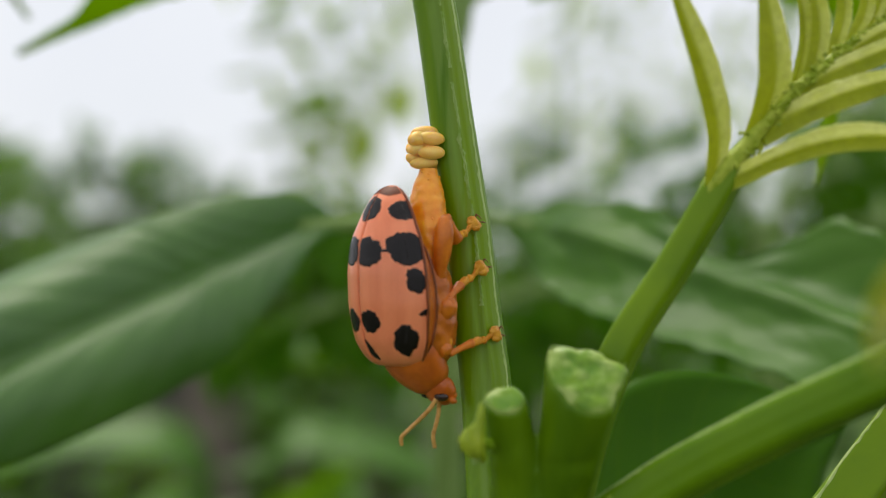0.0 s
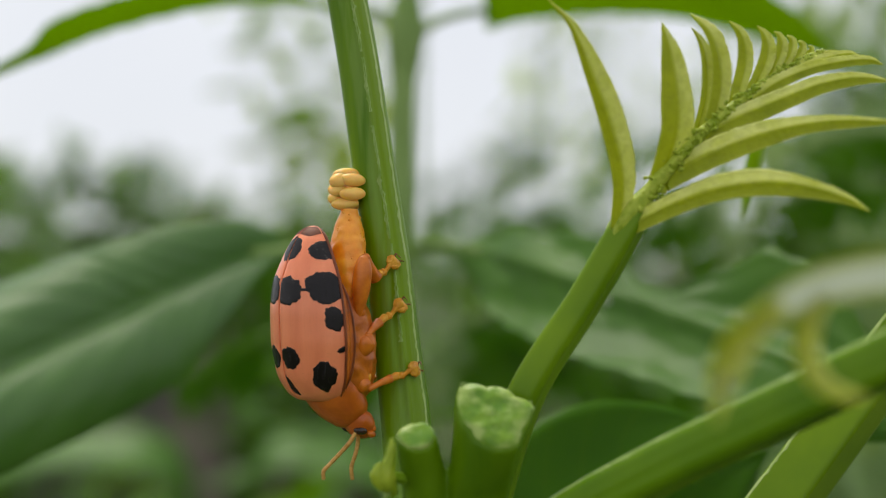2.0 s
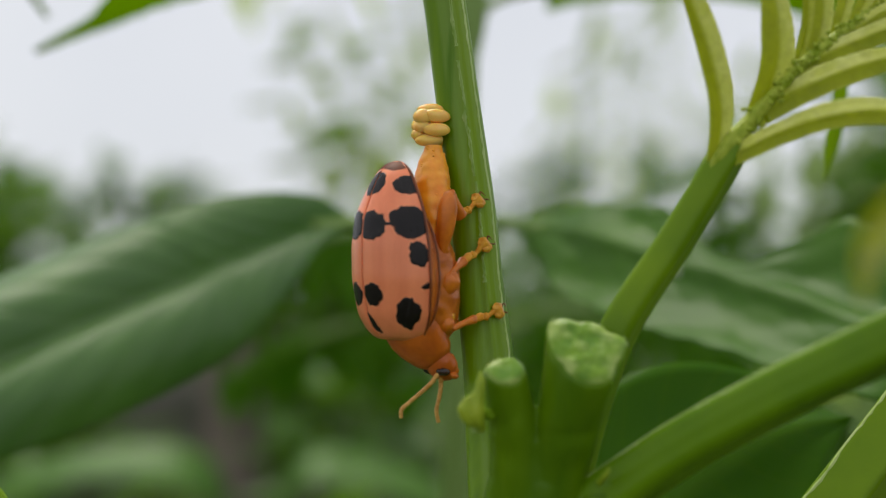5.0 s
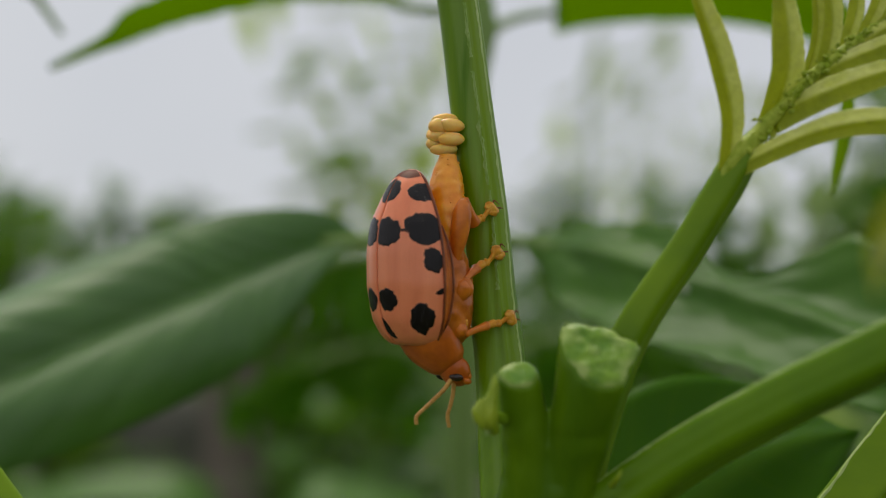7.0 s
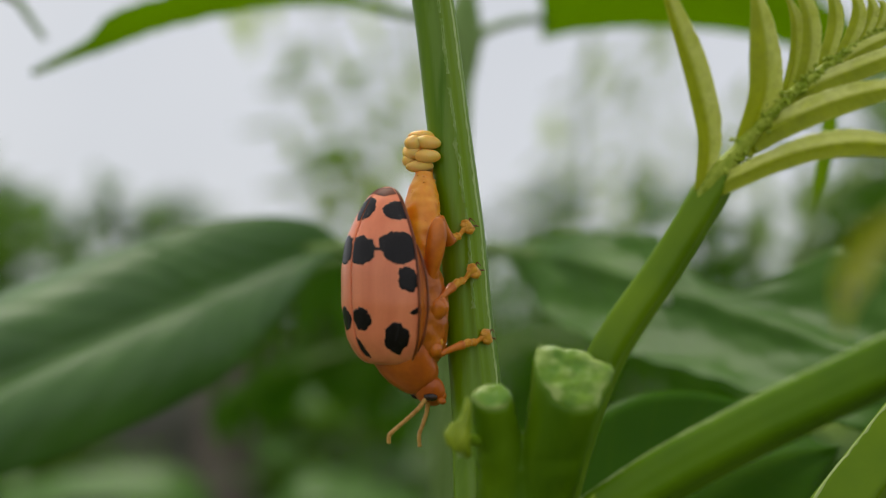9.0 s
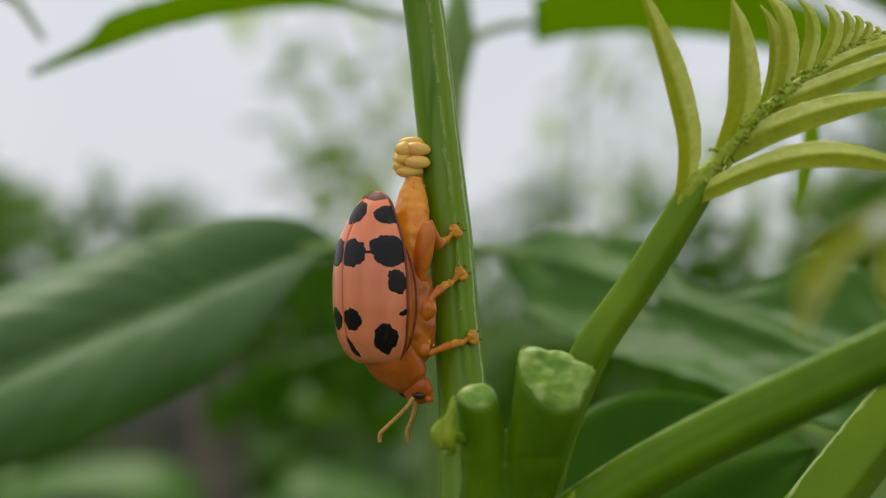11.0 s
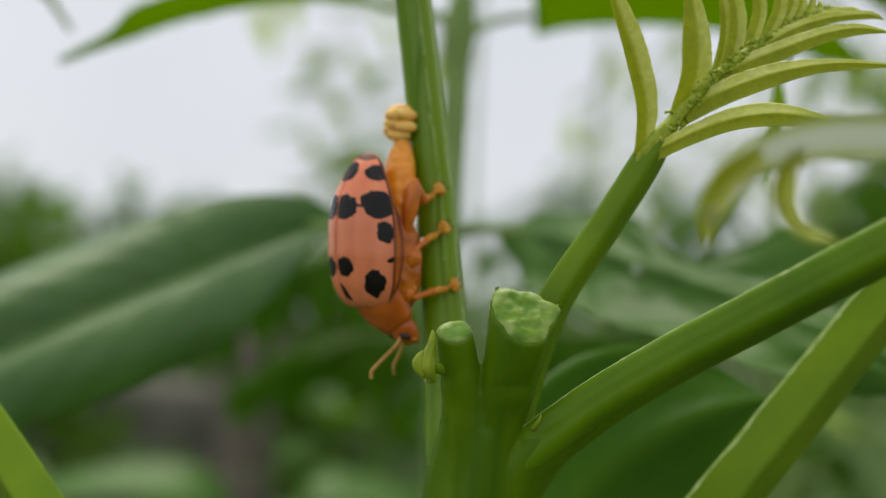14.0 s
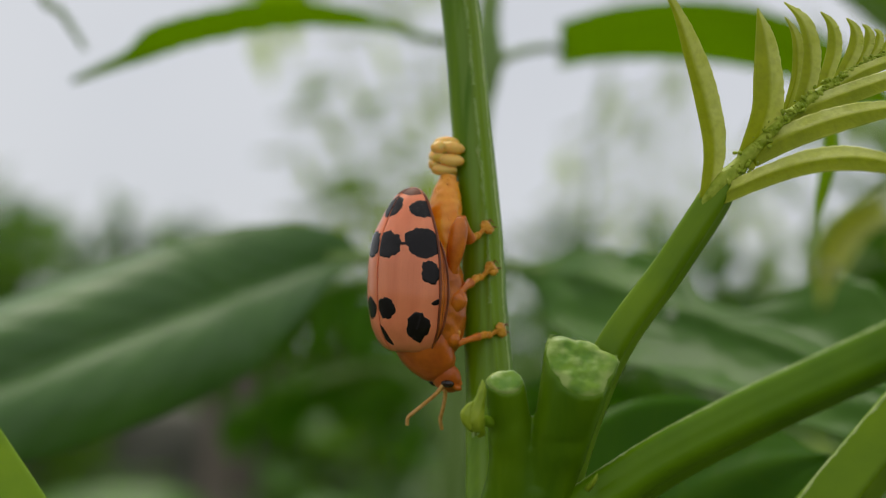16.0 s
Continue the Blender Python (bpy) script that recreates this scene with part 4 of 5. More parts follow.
# ---- compound leaf a little behind ----
def build_second_plant():
    pl = thing("broad_leaved_plant", (0, 165, -900), "taller plant with paired broad glossy leaves", "plant")
    rod("stem", [(-4, 175, -900), (-1, 165, -500), (0.3, 157, -150), (0.4, 152, -30), (0.6, 150, 0), (0.8, 151, 14), (1.2, 153, 27), (1.8, 157, 45), (3, 163, 80), (5, 168, 120)],
        [4.5, 3.6, 2.4, 1.6, 1.5, 1.45, 1.4, 1.25, 1.1, 0.9], LEAFS, pl, "slender green stem", n=90, seg=16)
    rod("stem_node", [(1.0, 152.4, 22), (1.15, 152.8, 25.5), (1.3, 153.2, 28.5), (1.4, 153.6, 32)], [1.45, 2.0, 2.1, 1.4], LEAFS, pl, "swollen pale node", n=16, seg=16)
    rod("leaf_stalk", [(0.4, 149, 1.0), (-4.5, 145, 2.6), (-10.0, 141, 2.6), (-14.5, 138, 2.2)], [1.0, 0.8, 0.75, 0.7], LEAFS, pl, n=20, seg=12)
    blade("leaf", [(-10.5, 141, 2.7), (-14.5, 138, 2.1), (-20.0, 134.5, -0.5), (-23.8, 132.7, -2.4), (-27.5, 131, -4.3), (-35.5, 127.5, -8.3), (-44.0, 124, -12.6), (-54, 120, -17.6), (-64, 117, -23)],
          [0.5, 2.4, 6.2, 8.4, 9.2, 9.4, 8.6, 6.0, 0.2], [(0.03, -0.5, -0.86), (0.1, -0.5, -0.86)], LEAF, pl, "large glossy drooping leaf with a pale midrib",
          fold=0.75, curl=0.9, thick=0.35, ripple=0.2, rumple=0.2, nu=60, nv=36, seed=1.0, other=[0.3, 3.4, 6.4, 7.6, 9.4, 11.0, 11.0, 7.5, 0.2])
    rod("leaf_stalk", [(0.6, 149.5, 1.6), (3.5, 149.5, 3.3), (7.0, 146.0, 3.0), (9.5, 142, 2.4)], [1.0, 0.8, 0.7, 0.6], LEAFS, pl, n=16, seg=12)
    blade("leaf", [(6.5, 146.5, 3.1), (9.0, 143, 2.7), (12.6, 136, 1.5), (17.8, 128, -0.4), (23.4, 121, -2.4), (29.4, 115, -4.7), (36.0, 108, -7.6), (44.0, 101, -12.0)], [0.3, 2.6, 5.6, 7.4, 8.0, 7.6, 6.0, 0.3],
          [(-0.25, -0.62, -0.74), (-0.3, -0.60, -0.74)], LEAFG, pl, "large glossy rumpled leaf with bitten edges", fold=0.34, curl=0.45, thick=0.3, ripple=0.3, rumple=0.7, nu=90, nv=30, teeth=0.03, seed=3.0,
          other=[0.3, 3.4, 4.8, 5.2, 2.6, 9.2, 6.0, 0.3])
    bm = bmesh.new()
    add_ball(bm, (20.8, 123.5, -2.0), [(1.0, -0.5, 0.1), (0.05, 0.14, 0.04), (-0.1, 0.1, 0.5)], 10, 18, 0.3, 2.0)
    part("leaf_spot", bm, SPOT, pl, "pale dried patch on the leaf")
    # upper pair, seen almost edge-on
    rod("leaf_stalk", [(1.3, 153.5, 28.0), (-1.5, 156, 30.2), (-5.8, 158, 31.2), (-9, 159, 31.8)], [0.8, 0.65, 0.6, 0.55], LEAFS, pl, n=14, seg=12)
    blade("leaf", [(-5.5, 156.5, 30.6), (-13.2, 154, 32.0), (-22.4, 150, 31.2), (-31.0, 146, 28.2), (-36.5, 144, 25.6), (-39.0, 142.5, 23.6), (-43.7, 140, 20.0)], [0.3, 1.3, 2.4, 2.6, 2.4, 1.4, 0.2],
          [(0.1, 0.95, -0.33), (0.1, 0.94, -0.35)], LEAFO, pl, "narrow leaf arching out overhead with a bitten tip", fold=0.10, thick=0.3, ripple=0.5, nu=70, nv=14, teeth=0.05, seed=4.0,
          other=[0.3, 1.5, 2.8, 3.3, 3.4, 1.0, 0.2])
    rod("leaf_stalk", [(1.4, 154, 26.0), (4.0, 158, 29.4), (8.0, 162, 31.6), (11.5, 165, 32.4)], [0.8, 0.6, 0.55, 0.5], LEAFS, pl, n=16, seg=12)
    blade("leaf", [(10.8, 164.5, 32.3), (17.0, 165, 34.4), (26.0, 166, 35.4), (36.0, 166, 34.6), (47.0, 166, 31.0), (55, 166, 27)], [4.6, 4.9, 5.3, 5.4, 3.8, 0.2],
          [(0.0, 0.86, -0.52), (0.0, 0.86, -0.52)], LEAFO, pl, "broad leaf overhead, light coming through", fold=0.1, thick=0.3, ripple=0.4, nu=34, nv=12, teeth=0.03, seed=6.0)
    # twig and small leaves at the edge
    rod("twig", [(2.0, 158, 60), (-20, 160, 58), (-44, 150, 45), (-48.5, 142, 31.0), (-45.9, 141.5, 27.8), (-43.0, 141, 24.0)], [0.9, 0.8, 0.7, 0.5, 0.45, 0.3], LEAFS, pl, "thin drooping twig", n=36, seg=10)
    blade("leaf", [(-48.3, 143, 33), (-48.0, 146, 38), (-49, 149, 44), (-51, 152, 50)], [0.4, 2.2, 2.6, 0.2], [(0.9, 0.3, 0.1), (0.9, 0.3, 0.1)], FERN, pl, "small pale leaf", fold=0.15, thick=0.25, seed=8.0)
    blade("leaf", [(3, 168, 120), (-30, 300, 150), (-62, 440, 140), (-78, 500, 124), (-86, 530, 116)], [0.6, 8.0, 13.0, 10.0, 0.3], [(0.75, 0.45, -0.2), (0.85, 0.35, -0.3)], FERN, pl, "small leaf overhead, light coming through", fold=0.15, thick=0.25, seed=9.0)
    blade("leaf", [(3, 168, 120), (0, 300, 150), (-14, 440, 140), (-22, 500, 126)], [0.6, 7.0, 9.0, 0.3], [(0.9, 0.3, -0.1), (0.9, 0.3, -0.1)], LEAFO, pl, "small leaf overhead", fold=0.15, thick=0.25, seed=12.0)
    blade("leaf", [(3, 163, 80), (30, 170, 62), (50, 176, 48), (64, 180, 36)], [0.3, 7.0, 8.0, 0.2], [(0.5, 0.6, 0.6), (0.5, 0.6, 0.6)], LEAFO, pl, "broad leaf overhead", fold=0.12, thick=0.3, seed=10.0)


# ---- distance: hedge, sapling with feather leaves, a trunk ----
def add_leaf(bm, lay, p, along, across, length, width):
    """One small pointed leaf of four faces, creased along its midrib."""
    nrm = np.cross(along, across)
    tip, root = p + along * length, p
    mid = p + along * length * 0.45
    l, r = mid + across * width * 0.5 + nrm * width * 0.18, mid - across * width * 0.5 + nrm * width * 0.18
    top = p + along * length * 0.72 - nrm * width * 0.04
    v = [bm.verts.new(tuple(q)) for q in (root, l, top, r, mid, tip)]
    for idx, uv in (((0, 1, 4), ((0, .5), (.45, 1), (.45, .5))), ((0, 4, 3), ((0, .5), (.45, .5), (.45, 0))),
                    ((1, 5, 4), ((.45, 1), (1, .5), (.45, .5))), ((4, 5, 3), ((.45, .5), (1, .5), (.45, 0)))):
        f = bm.faces.new([v[i] for i in idx])
        for lp, q in zip(f.loops, uv):
            lp[lay].uv = q


def build_bush(centre, size, leaves, leaf, material, label, seed):
    """A bush: bare limbs from the ground and a crown of many leaves with an uneven outline. Centre on the ground and sizes in millimetres."""
    rng = random.Random(seed)
    bush = thing("bush", (*centre, -900), label, "bush", "bushes in the distance")
    for _ in range(7):
        a, k = rng.uniform(0, 6.28), rng.uniform(0.3, 0.85)
        end = np.array((centre[0] + math.cos(a) * size[0] * k, centre[1] + math.sin(a) * size[1] * k, -900 + size[2] * rng.uniform(0.6, 0.95)))
        bm = bmesh.new()
        add_tube(bm, [(centre[0], centre[1], -900), (centre[0] + 0.4 * math.cos(a) * size[0] * k, centre[1] + 0.4 * math.sin(a) * size[1] * k, -900 + size[2] * 0.4), end], [16, 10, 4], n=10, seg=7)
        part("limb", bm, BARK, bush)
    bm = bmesh.new()
    lay = bm.loops.layers.uv.verify()
    for _ in range(leaves):
        a, z, k = rng.uniform(0, 6.283), rng.uniform(0.05, 1.0), rng.uniform(0.35, 1.0) ** 0.5
        prof = math.sqrt(max(0.02, 1 - max(0, (z - 0.55) / 0.5) ** 2)) * (1 + 0.35 * noise.noise(Vector((2.2 * math.cos(a), 2.2 * math.sin(a), 3 * z + seed))))
        zz = size[2] * z * (1 + 0.07 * noise.noise(Vector((1.7 * math.cos(a) + 3, 1.7 * math.sin(a), seed + 0.5))))
        p = np.array((centre[0] + math.cos(a) * size[0] * k * prof, centre[1] + math.sin(a) * size[1] * k * prof, -900 + zz))
        al = unit((math.cos(a) + rng.gauss(0, .6), math.sin(a) + rng.gauss(0, .6), rng.gauss(-0.1, .6)))
        ac = unit(np.cross(al, (rng.gauss(0, .5), rng.gauss(0, .5), 1)))
        add_leaf(bm, lay, p, al, ac, leaf * rng.uniform(.6, 1.3), leaf * rng.uniform(.28, .5))
    tagged(part("crown", bm, material, bush), kind="stuff")


def build_feather_sapling(base, fronds, label, seed, size=1.0, broad=(), every=2, slim=1.0, skin=None, top=None):
    """A thin sapling with long feather leaves; fronds: rows of root, middle, tip."""
    rng = random.Random(seed)
    sap = thing("sapling", (*base, -900), label, "sapling", "saplings in the distance")
    rod("trunk", [(base[0], base[1], -900), (base[0] + 10, base[1], -300), (base[0] - 10, base[1], 0.3 * (top or 650 * size)), (base[0], base[1], top or 650 * size)], [10 * size, 7 * size, 5 * size, 3 * size], LEAFS, sap, n=20, seg=10)
    for a, b, w in broad:
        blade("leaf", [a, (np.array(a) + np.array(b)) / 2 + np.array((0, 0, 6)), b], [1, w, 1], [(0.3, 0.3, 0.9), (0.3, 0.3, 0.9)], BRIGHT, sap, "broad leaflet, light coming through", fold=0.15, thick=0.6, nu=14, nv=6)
    for a, m, b in fronds:
        bm = bmesh.new()
        add_tube(bm, [a, m, b], [2 * size, 1.5 * size, 0.6 * size], n=20, seg=6)
        lay = bm.loops.layers.uv.verify()
        c = spline([a, m, b], 26)
        for k in range(5, 26, every):
            t = unit(c[min(k + 1, 25)] - c[k - 1])
            for sgn in (-1, 1):
                s = unit(np.cross(t, (rng.gauss(0, .15), rng.gauss(-1, .2), rng.gauss(0, .2))))
                al = unit(sgn * s + 0.55 * t + np.array((0, 0, -0.25)))
                add_leaf(bm, lay, c[k], al, unit(np.cross(al, (rng.gauss(0, .4), -0.5, 1))), size * rng.uniform(66, 96), size * slim * rng.uniform(30, 44))
        part("feather_leaf", bm, skin or FERN, sap)


def build_shrub():
    """A shrub a hand's breadth behind the leaves: arching leaf axes with rows of dark drooping leaflets."""
    rng = random.Random(21)
    shrub = thing("leafy_shrub", (0, 350, -900), "dark green shrub with arching leaves of drooping leaflets", "shrub")
    rod("stem", [(0, 360, -900), (4, 355, -400), (2, 350, -120), (0, 345, -30)], [7, 6, 4, 2.5], LEAFS, shrub, "green stem", n=20, seg=10)
    rod("stem", [(90, 360, -900), (96, 355, -400), (88, 350, -120), (80, 340, 0)], [7, 6, 4, 2.5], LEAFS, shrub, "green stem", n=20, seg=10)
    axes = [([(0, 345, -30), (-16, 335, 6), (-34, 328, 7), (-52, 322, -4)], 26, 12), ([(0, 345, -34), (-14, 338, -14), (-30, 332, -15), (-46, 328, -24)], 22, 10),
            ([(0, 345, -30), (16, 335, -12), (36, 328, -10), (58, 322, -16)], 22, 11), ([(0, 345, -36), (20, 338, -20), (40, 332, -24), (62, 328, -34)], 22, 10),
            ([(80, 340, 0), (88, 334, 14), (100, 328, 20), (116, 322, 20)], 17, 9), ([(80, 340, -6), (92, 334, 4), (106, 328, 6), (124, 322, 2)], 18, 9), ([(80, 340, 0), (74, 334, 10), (66, 328, 12), (54, 322, 6)], 12, 6),
            ([(80, 340, 0), (90, 334, 24), (104, 328, 33), (124, 322, 32)], 16, 10), ([(80, 340, -4), (72, 332, 16), (64, 326, 20), (56, 320, 15)], 13, 6)]
    for pts, long, count in axes:
        axis = rod("leaf_axis", pts, [1.4, 1.1, 0.9, 0.5], LEAFS, shrub, n=24, seg=8)
        c = spline(pts, 60)
        out = 1 if pts[-1][0] > pts[0][0] else -1
        for k in range(count):
            q = c[int(8 + 51 * k / (count - 1))]
            a = long * rng.uniform(0.75, 1.1)
            tip = q + np.array((out * a * rng.uniform(0.25, 0.6), rng.uniform(-8, 4), -a * rng.uniform(0.75, 1.0)))
            mid = q * 0.5 + tip * 0.5 + np.array((out * a * 0.22, -2, a * 0.12))
            blade("leaflet", [q, mid, tip], [0.5, a * rng.uniform(0.15, 0.2), 0.3], [(0.9 * out, -0.3, 0.35), (0.9 * out, -0.3, 0.35)], SHRUB, axis, fold=0.25, thick=0.4, nu=12, nv=6, seed=k * 1.3)


def build_distance():
    rng = random.Random(3)
    spots = [(-760, 1550, 420, 300, 1058), (-560, 2050, 280, 240, 1050), (40, 1900, 360, 300, 950), (-240, 1900, 170, 150, 970), (430, 1700, 380, 300, 1045), (830, 1600, 420, 320, 1050),
             (-1500, 2700, 700, 400, 1090), (-700, 3200, 560, 400, 1010), (300, 3300, 700, 400, 985), (1200, 2900, 700, 400, 1060)]
    for k, (x, y, sx, sy, h) in enumerate(spots):
        build_bush((x, y), (sx, sy, h), (2600 if k < 2 else 1600) if k < 6 else 1900, 62 if k < 6 else 80, FARLEAF, "dense dark green garden bush", 10 + k)
    build_bush((-120, 640), (150, 110, 760), 420, 75, FARLEAF, "low leafy plant in the shade", 31)
    build_bush((260, 640), (170, 120, 850), 420, 75, FARLEAF, "low leafy plant in the shade", 32)
    # feather leaves hanging before the sky
    fronds = [((0, 1010, 330), (-75, 1000, 240), (-140, 990, 112)), ((0, 1010, 240), (-56, 1000, 168), (-112, 990, 74)),
              ((0, 1010, 345), (-110, 1000, 290), (-180, 990, 215)), ((0, 1010, 150), (-60, 1000, 110), (-88, 990, 50))]
    build_feather_sapling((5, 1010), fronds, "light green sapling with long feather leaves", 5, 0.55,
                          (((-136, 990, 158), (-106, 990, 180), 8), ((-116, 990, 84), (-74, 990, 112), 13), ((-74, 990, 246), (-55, 990, 268), 9), ((-90, 990, 150), (-66, 990, 172), 7)), 3, 1.0)
    fronds = [((330, 2520, 120), (260, 2500, 250), (165, 2480, 300)), ((330, 2520, 160), (300, 2500, 330), (215, 2480, 420)), ((330, 2520, 180), (370, 2500, 380), (320, 2480, 480)),
              ((330, 2520, 120), (420, 2500, 260), (520, 2480, 290)), ((330, 2520, 160), (460, 2500, 340), (600, 2480, 390)), ((330, 2520, 100), (230, 2500, 190), (130, 2480, 180))]
    build_feather_sapling((330, 2520), fronds, "tall pale sapling with thin feather leaves", 7, 1.0, (), 4, 0.8, top=190)
    build_feather_sapling((75, 720), [((75, 720, 70), (45, 705, 52), (5, 690, 30)), ((75, 720, 40), (60, 700, 20), (20, 690, -8))], "small sapling with dark feather leaves", 8, 0.3, (), 2, 0.9, FARLEAF)
    near = [((330, 720, 70), (240, 700, 95), (140, 690, 60)), ((330, 720, 40), (250, 690, 45), (165, 680, 5)), ((330, 720, 110), (260, 710, 150), (170, 700, 140)),
            ((330, 720, 0), (260, 690, -10), (190, 670, -60)), ((330, 720, 60), (390, 690, 80), (460, 670, 40)), ((330, 720, -40), (270, 690, -70), (200, 660, -130)),
            ((330, 720, -60), (240, 690, -55), (150, 670, -105)), ((330, 720, -120), (250, 690, -130), (170, 660, -190)), ((330, 720, -90), (300, 660, -90), (235, 620, -150)), ((330, 720, -20), (250, 680, -15), (150, 660, -75)),
            ((330, 720, -90), (215, 630, -45), (118, 560, -95)), ((330, 720, -120), (235, 620, -75), (150, 550, -120)), ((330, 720, -80), (240, 620, -40), (170, 560, -70))]
    build_feather_sapling((330, 720), near, "young sapling with feather leaves, sky sheen in their pale colour", 6, 0.58, (), 3, 0.9, PALEFERN)
    build_bush((405, 1020), (175, 130, 1046), 2300, 58, FARLEAF, "dense leafy garden bush with gaps in its crown", 35)
    build_bush((-330, 1120), (170, 90, 735), 420, 60, FARLEAF, "low leafy plant in the shade", 33)
    build_bush((-60, 1150), (110, 90, 830), 420, 60, FARLEAF, "low leafy plant in the shade", 34)
    # a slim grey-brown trunk, and a low weathered wall beside it
    tree = thing("young_tree", (-236, 1420, -900), "slim grey-brown bare trunk among the bushes", "trunk")
    bm = bmesh.new()
    add_tube(bm, [(-240, 1420, -900), (-232, 1420, -500), (-238, 1420, -200), (-235, 1420, -60), (-232, 1422, -20)], [44, 36, 30, 26, 6], n=40, seg=22, wobble=0.25)
    part("trunk", bm, BARK, tree)
    for a, b in (((-238, 1420, -130), (-300, 1440, 10)), ((-236, 1420, -90), (-180, 1450, 30)), ((-236, 1420, -60), (-240, 1460, 50))):
        rod("limb", [a, tuple((np.array(a) + b) / 2 + (0, 6, -8)), b], [15, 11, 5], BARK, tree, n=10, seg=9)
    bm = bmesh.new()
    rows = []
    for i in range(25):
        x = -700 + 430 * i / 24
        top = -105 + 10 * noise.noise(Vector((x / 90, 0, 3)))
        rows.append([(x, 1640 + 6 * noise.noise(Vector((x / 60, z / 60, 1))), z) for z in (-900, -600, -350, -200)] + [(x, 1642, top - 8), (x, 1652, top), (x, 1748, top), (x, 1758, top - 8), (x, 1760, -900)])
    add_grid(bm, rows)
    for row in (rows[0], rows[-1]):
        bm.faces.new([bm.verts.new(tuple(q)) for q in row])
    alone("low_wall", bm, WALL, (-485, 1700, -900), "low weathered grey garden wall", "wall")
    # broad leaves of a low plant, glossy under the open sky
    low = thing("low_plant", (-160, 1000, -900), "low plant with broad arching glossy leaves", "plant")
    for k, (pts, w) in enumerate((([(-160, 1010, -230), (-190, 1000, -150), (-260, 995, -140), (-330, 990, -158), (-380, 985, -190)], 26), ([(-150, 1010, -230), (-120, 1000, -142), (-70, 995, -140), (-15, 990, -158), (25, 985, -190)], 26),
                                  ([(-160, 1000, -240), (-175, 960, -185), (-200, 920, -190), (-230, 880, -230)], 18), ([(-150, 1000, -240), (-110, 960, -190), (-80, 920, -200), (-50, 880, -240)], 18))):
        rod("leaf_stalk", [(-158, 1005, -900), (-157, 1006, -500), pts[0]], [6, 5, 4], LEAFS, low, n=14, seg=8)
        blade("leaf", pts, [2, w, w * 1.1, w * 0.8, 1][:len(pts) - 1] + [1], [(0, -0.93, -0.36), (0, -0.93, -0.36)], LEAFG, low, "broad glossy leaf", fold=0.1, thick=1.2, ripple=0.4, nu=30, nv=12, seed=14.0 + k)



# ---- the beetle: body axes from tail to head, along the back, and to its open side ----
TAIL, FRONT = np.array((-2.96, 80.0, 3.76)), np.array((-2.36, 80.0, -6.79))
LEAN = radians(31)
BACK, SIDE = np.array((-math.cos(LEAN), -math.sin(LEAN), 0)), np.array((math.sin(LEAN), -math.cos(LEAN), 0))
HALF_W, HALF_H, LONG = 3.02, 3.0, 10.57
PROFILE = ((0, 0.0), (0.35, 0.29), (0.54, 0.43), (0.93, 0.70), (1.2, 0.89), (1.53, 0.985), (1.92, 1.0), (2.37, 0.91), (2.69, 0.74), (3.1416, 0.46))
_pt = np.linspace(0, math.pi, 400)
_pv = np.interp(_pt, [a for a, _ in PROFILE], [b for _, b in PROFILE])
_pv = np.convolve(np.pad(_pv, 15, mode="reflect", reflect_type="odd"), np.hanning(31) / np.hanning(31).sum(), "valid")


def profile(s):
    return float(np.interp(math.acos(min(1, max(-1, 1 - 2 * s))), _pt, _pv))


def case_point(s, phi, hand=1, lift=0.0):
    """A place on the wing cases: s from tail to front, phi in radians from the seam to the rim; hand 1 faces the camera."""
    p = max(profile(s), 0.001)
    c = TAIL + (FRONT - TAIL) * s
    flare = 1 + 0.05 * max(0, (phi - 1.3) / 0.3)
    drop = 0.0 if phi < 1.5 else 0.25 * (phi - 1.5)
    q = SIDE * hand * HALF_W * p * math.sin(phi) * flare + BACK * (HALF_H * p * math.cos(phi) - drop)
    n = unit(SIDE * hand * math.sin(phi) / HALF_W + BACK * math.cos(phi) / HALF_H)
    return c + q + n * lift


def on_case(s, phi, hand, lift=0.0):
    """The same, with the seam lying a little towards the open side."""
    return case_point(s, 0.17 + phi * 0.894 if hand == 1 else phi * 1.106 - 0.17, hand, lift)


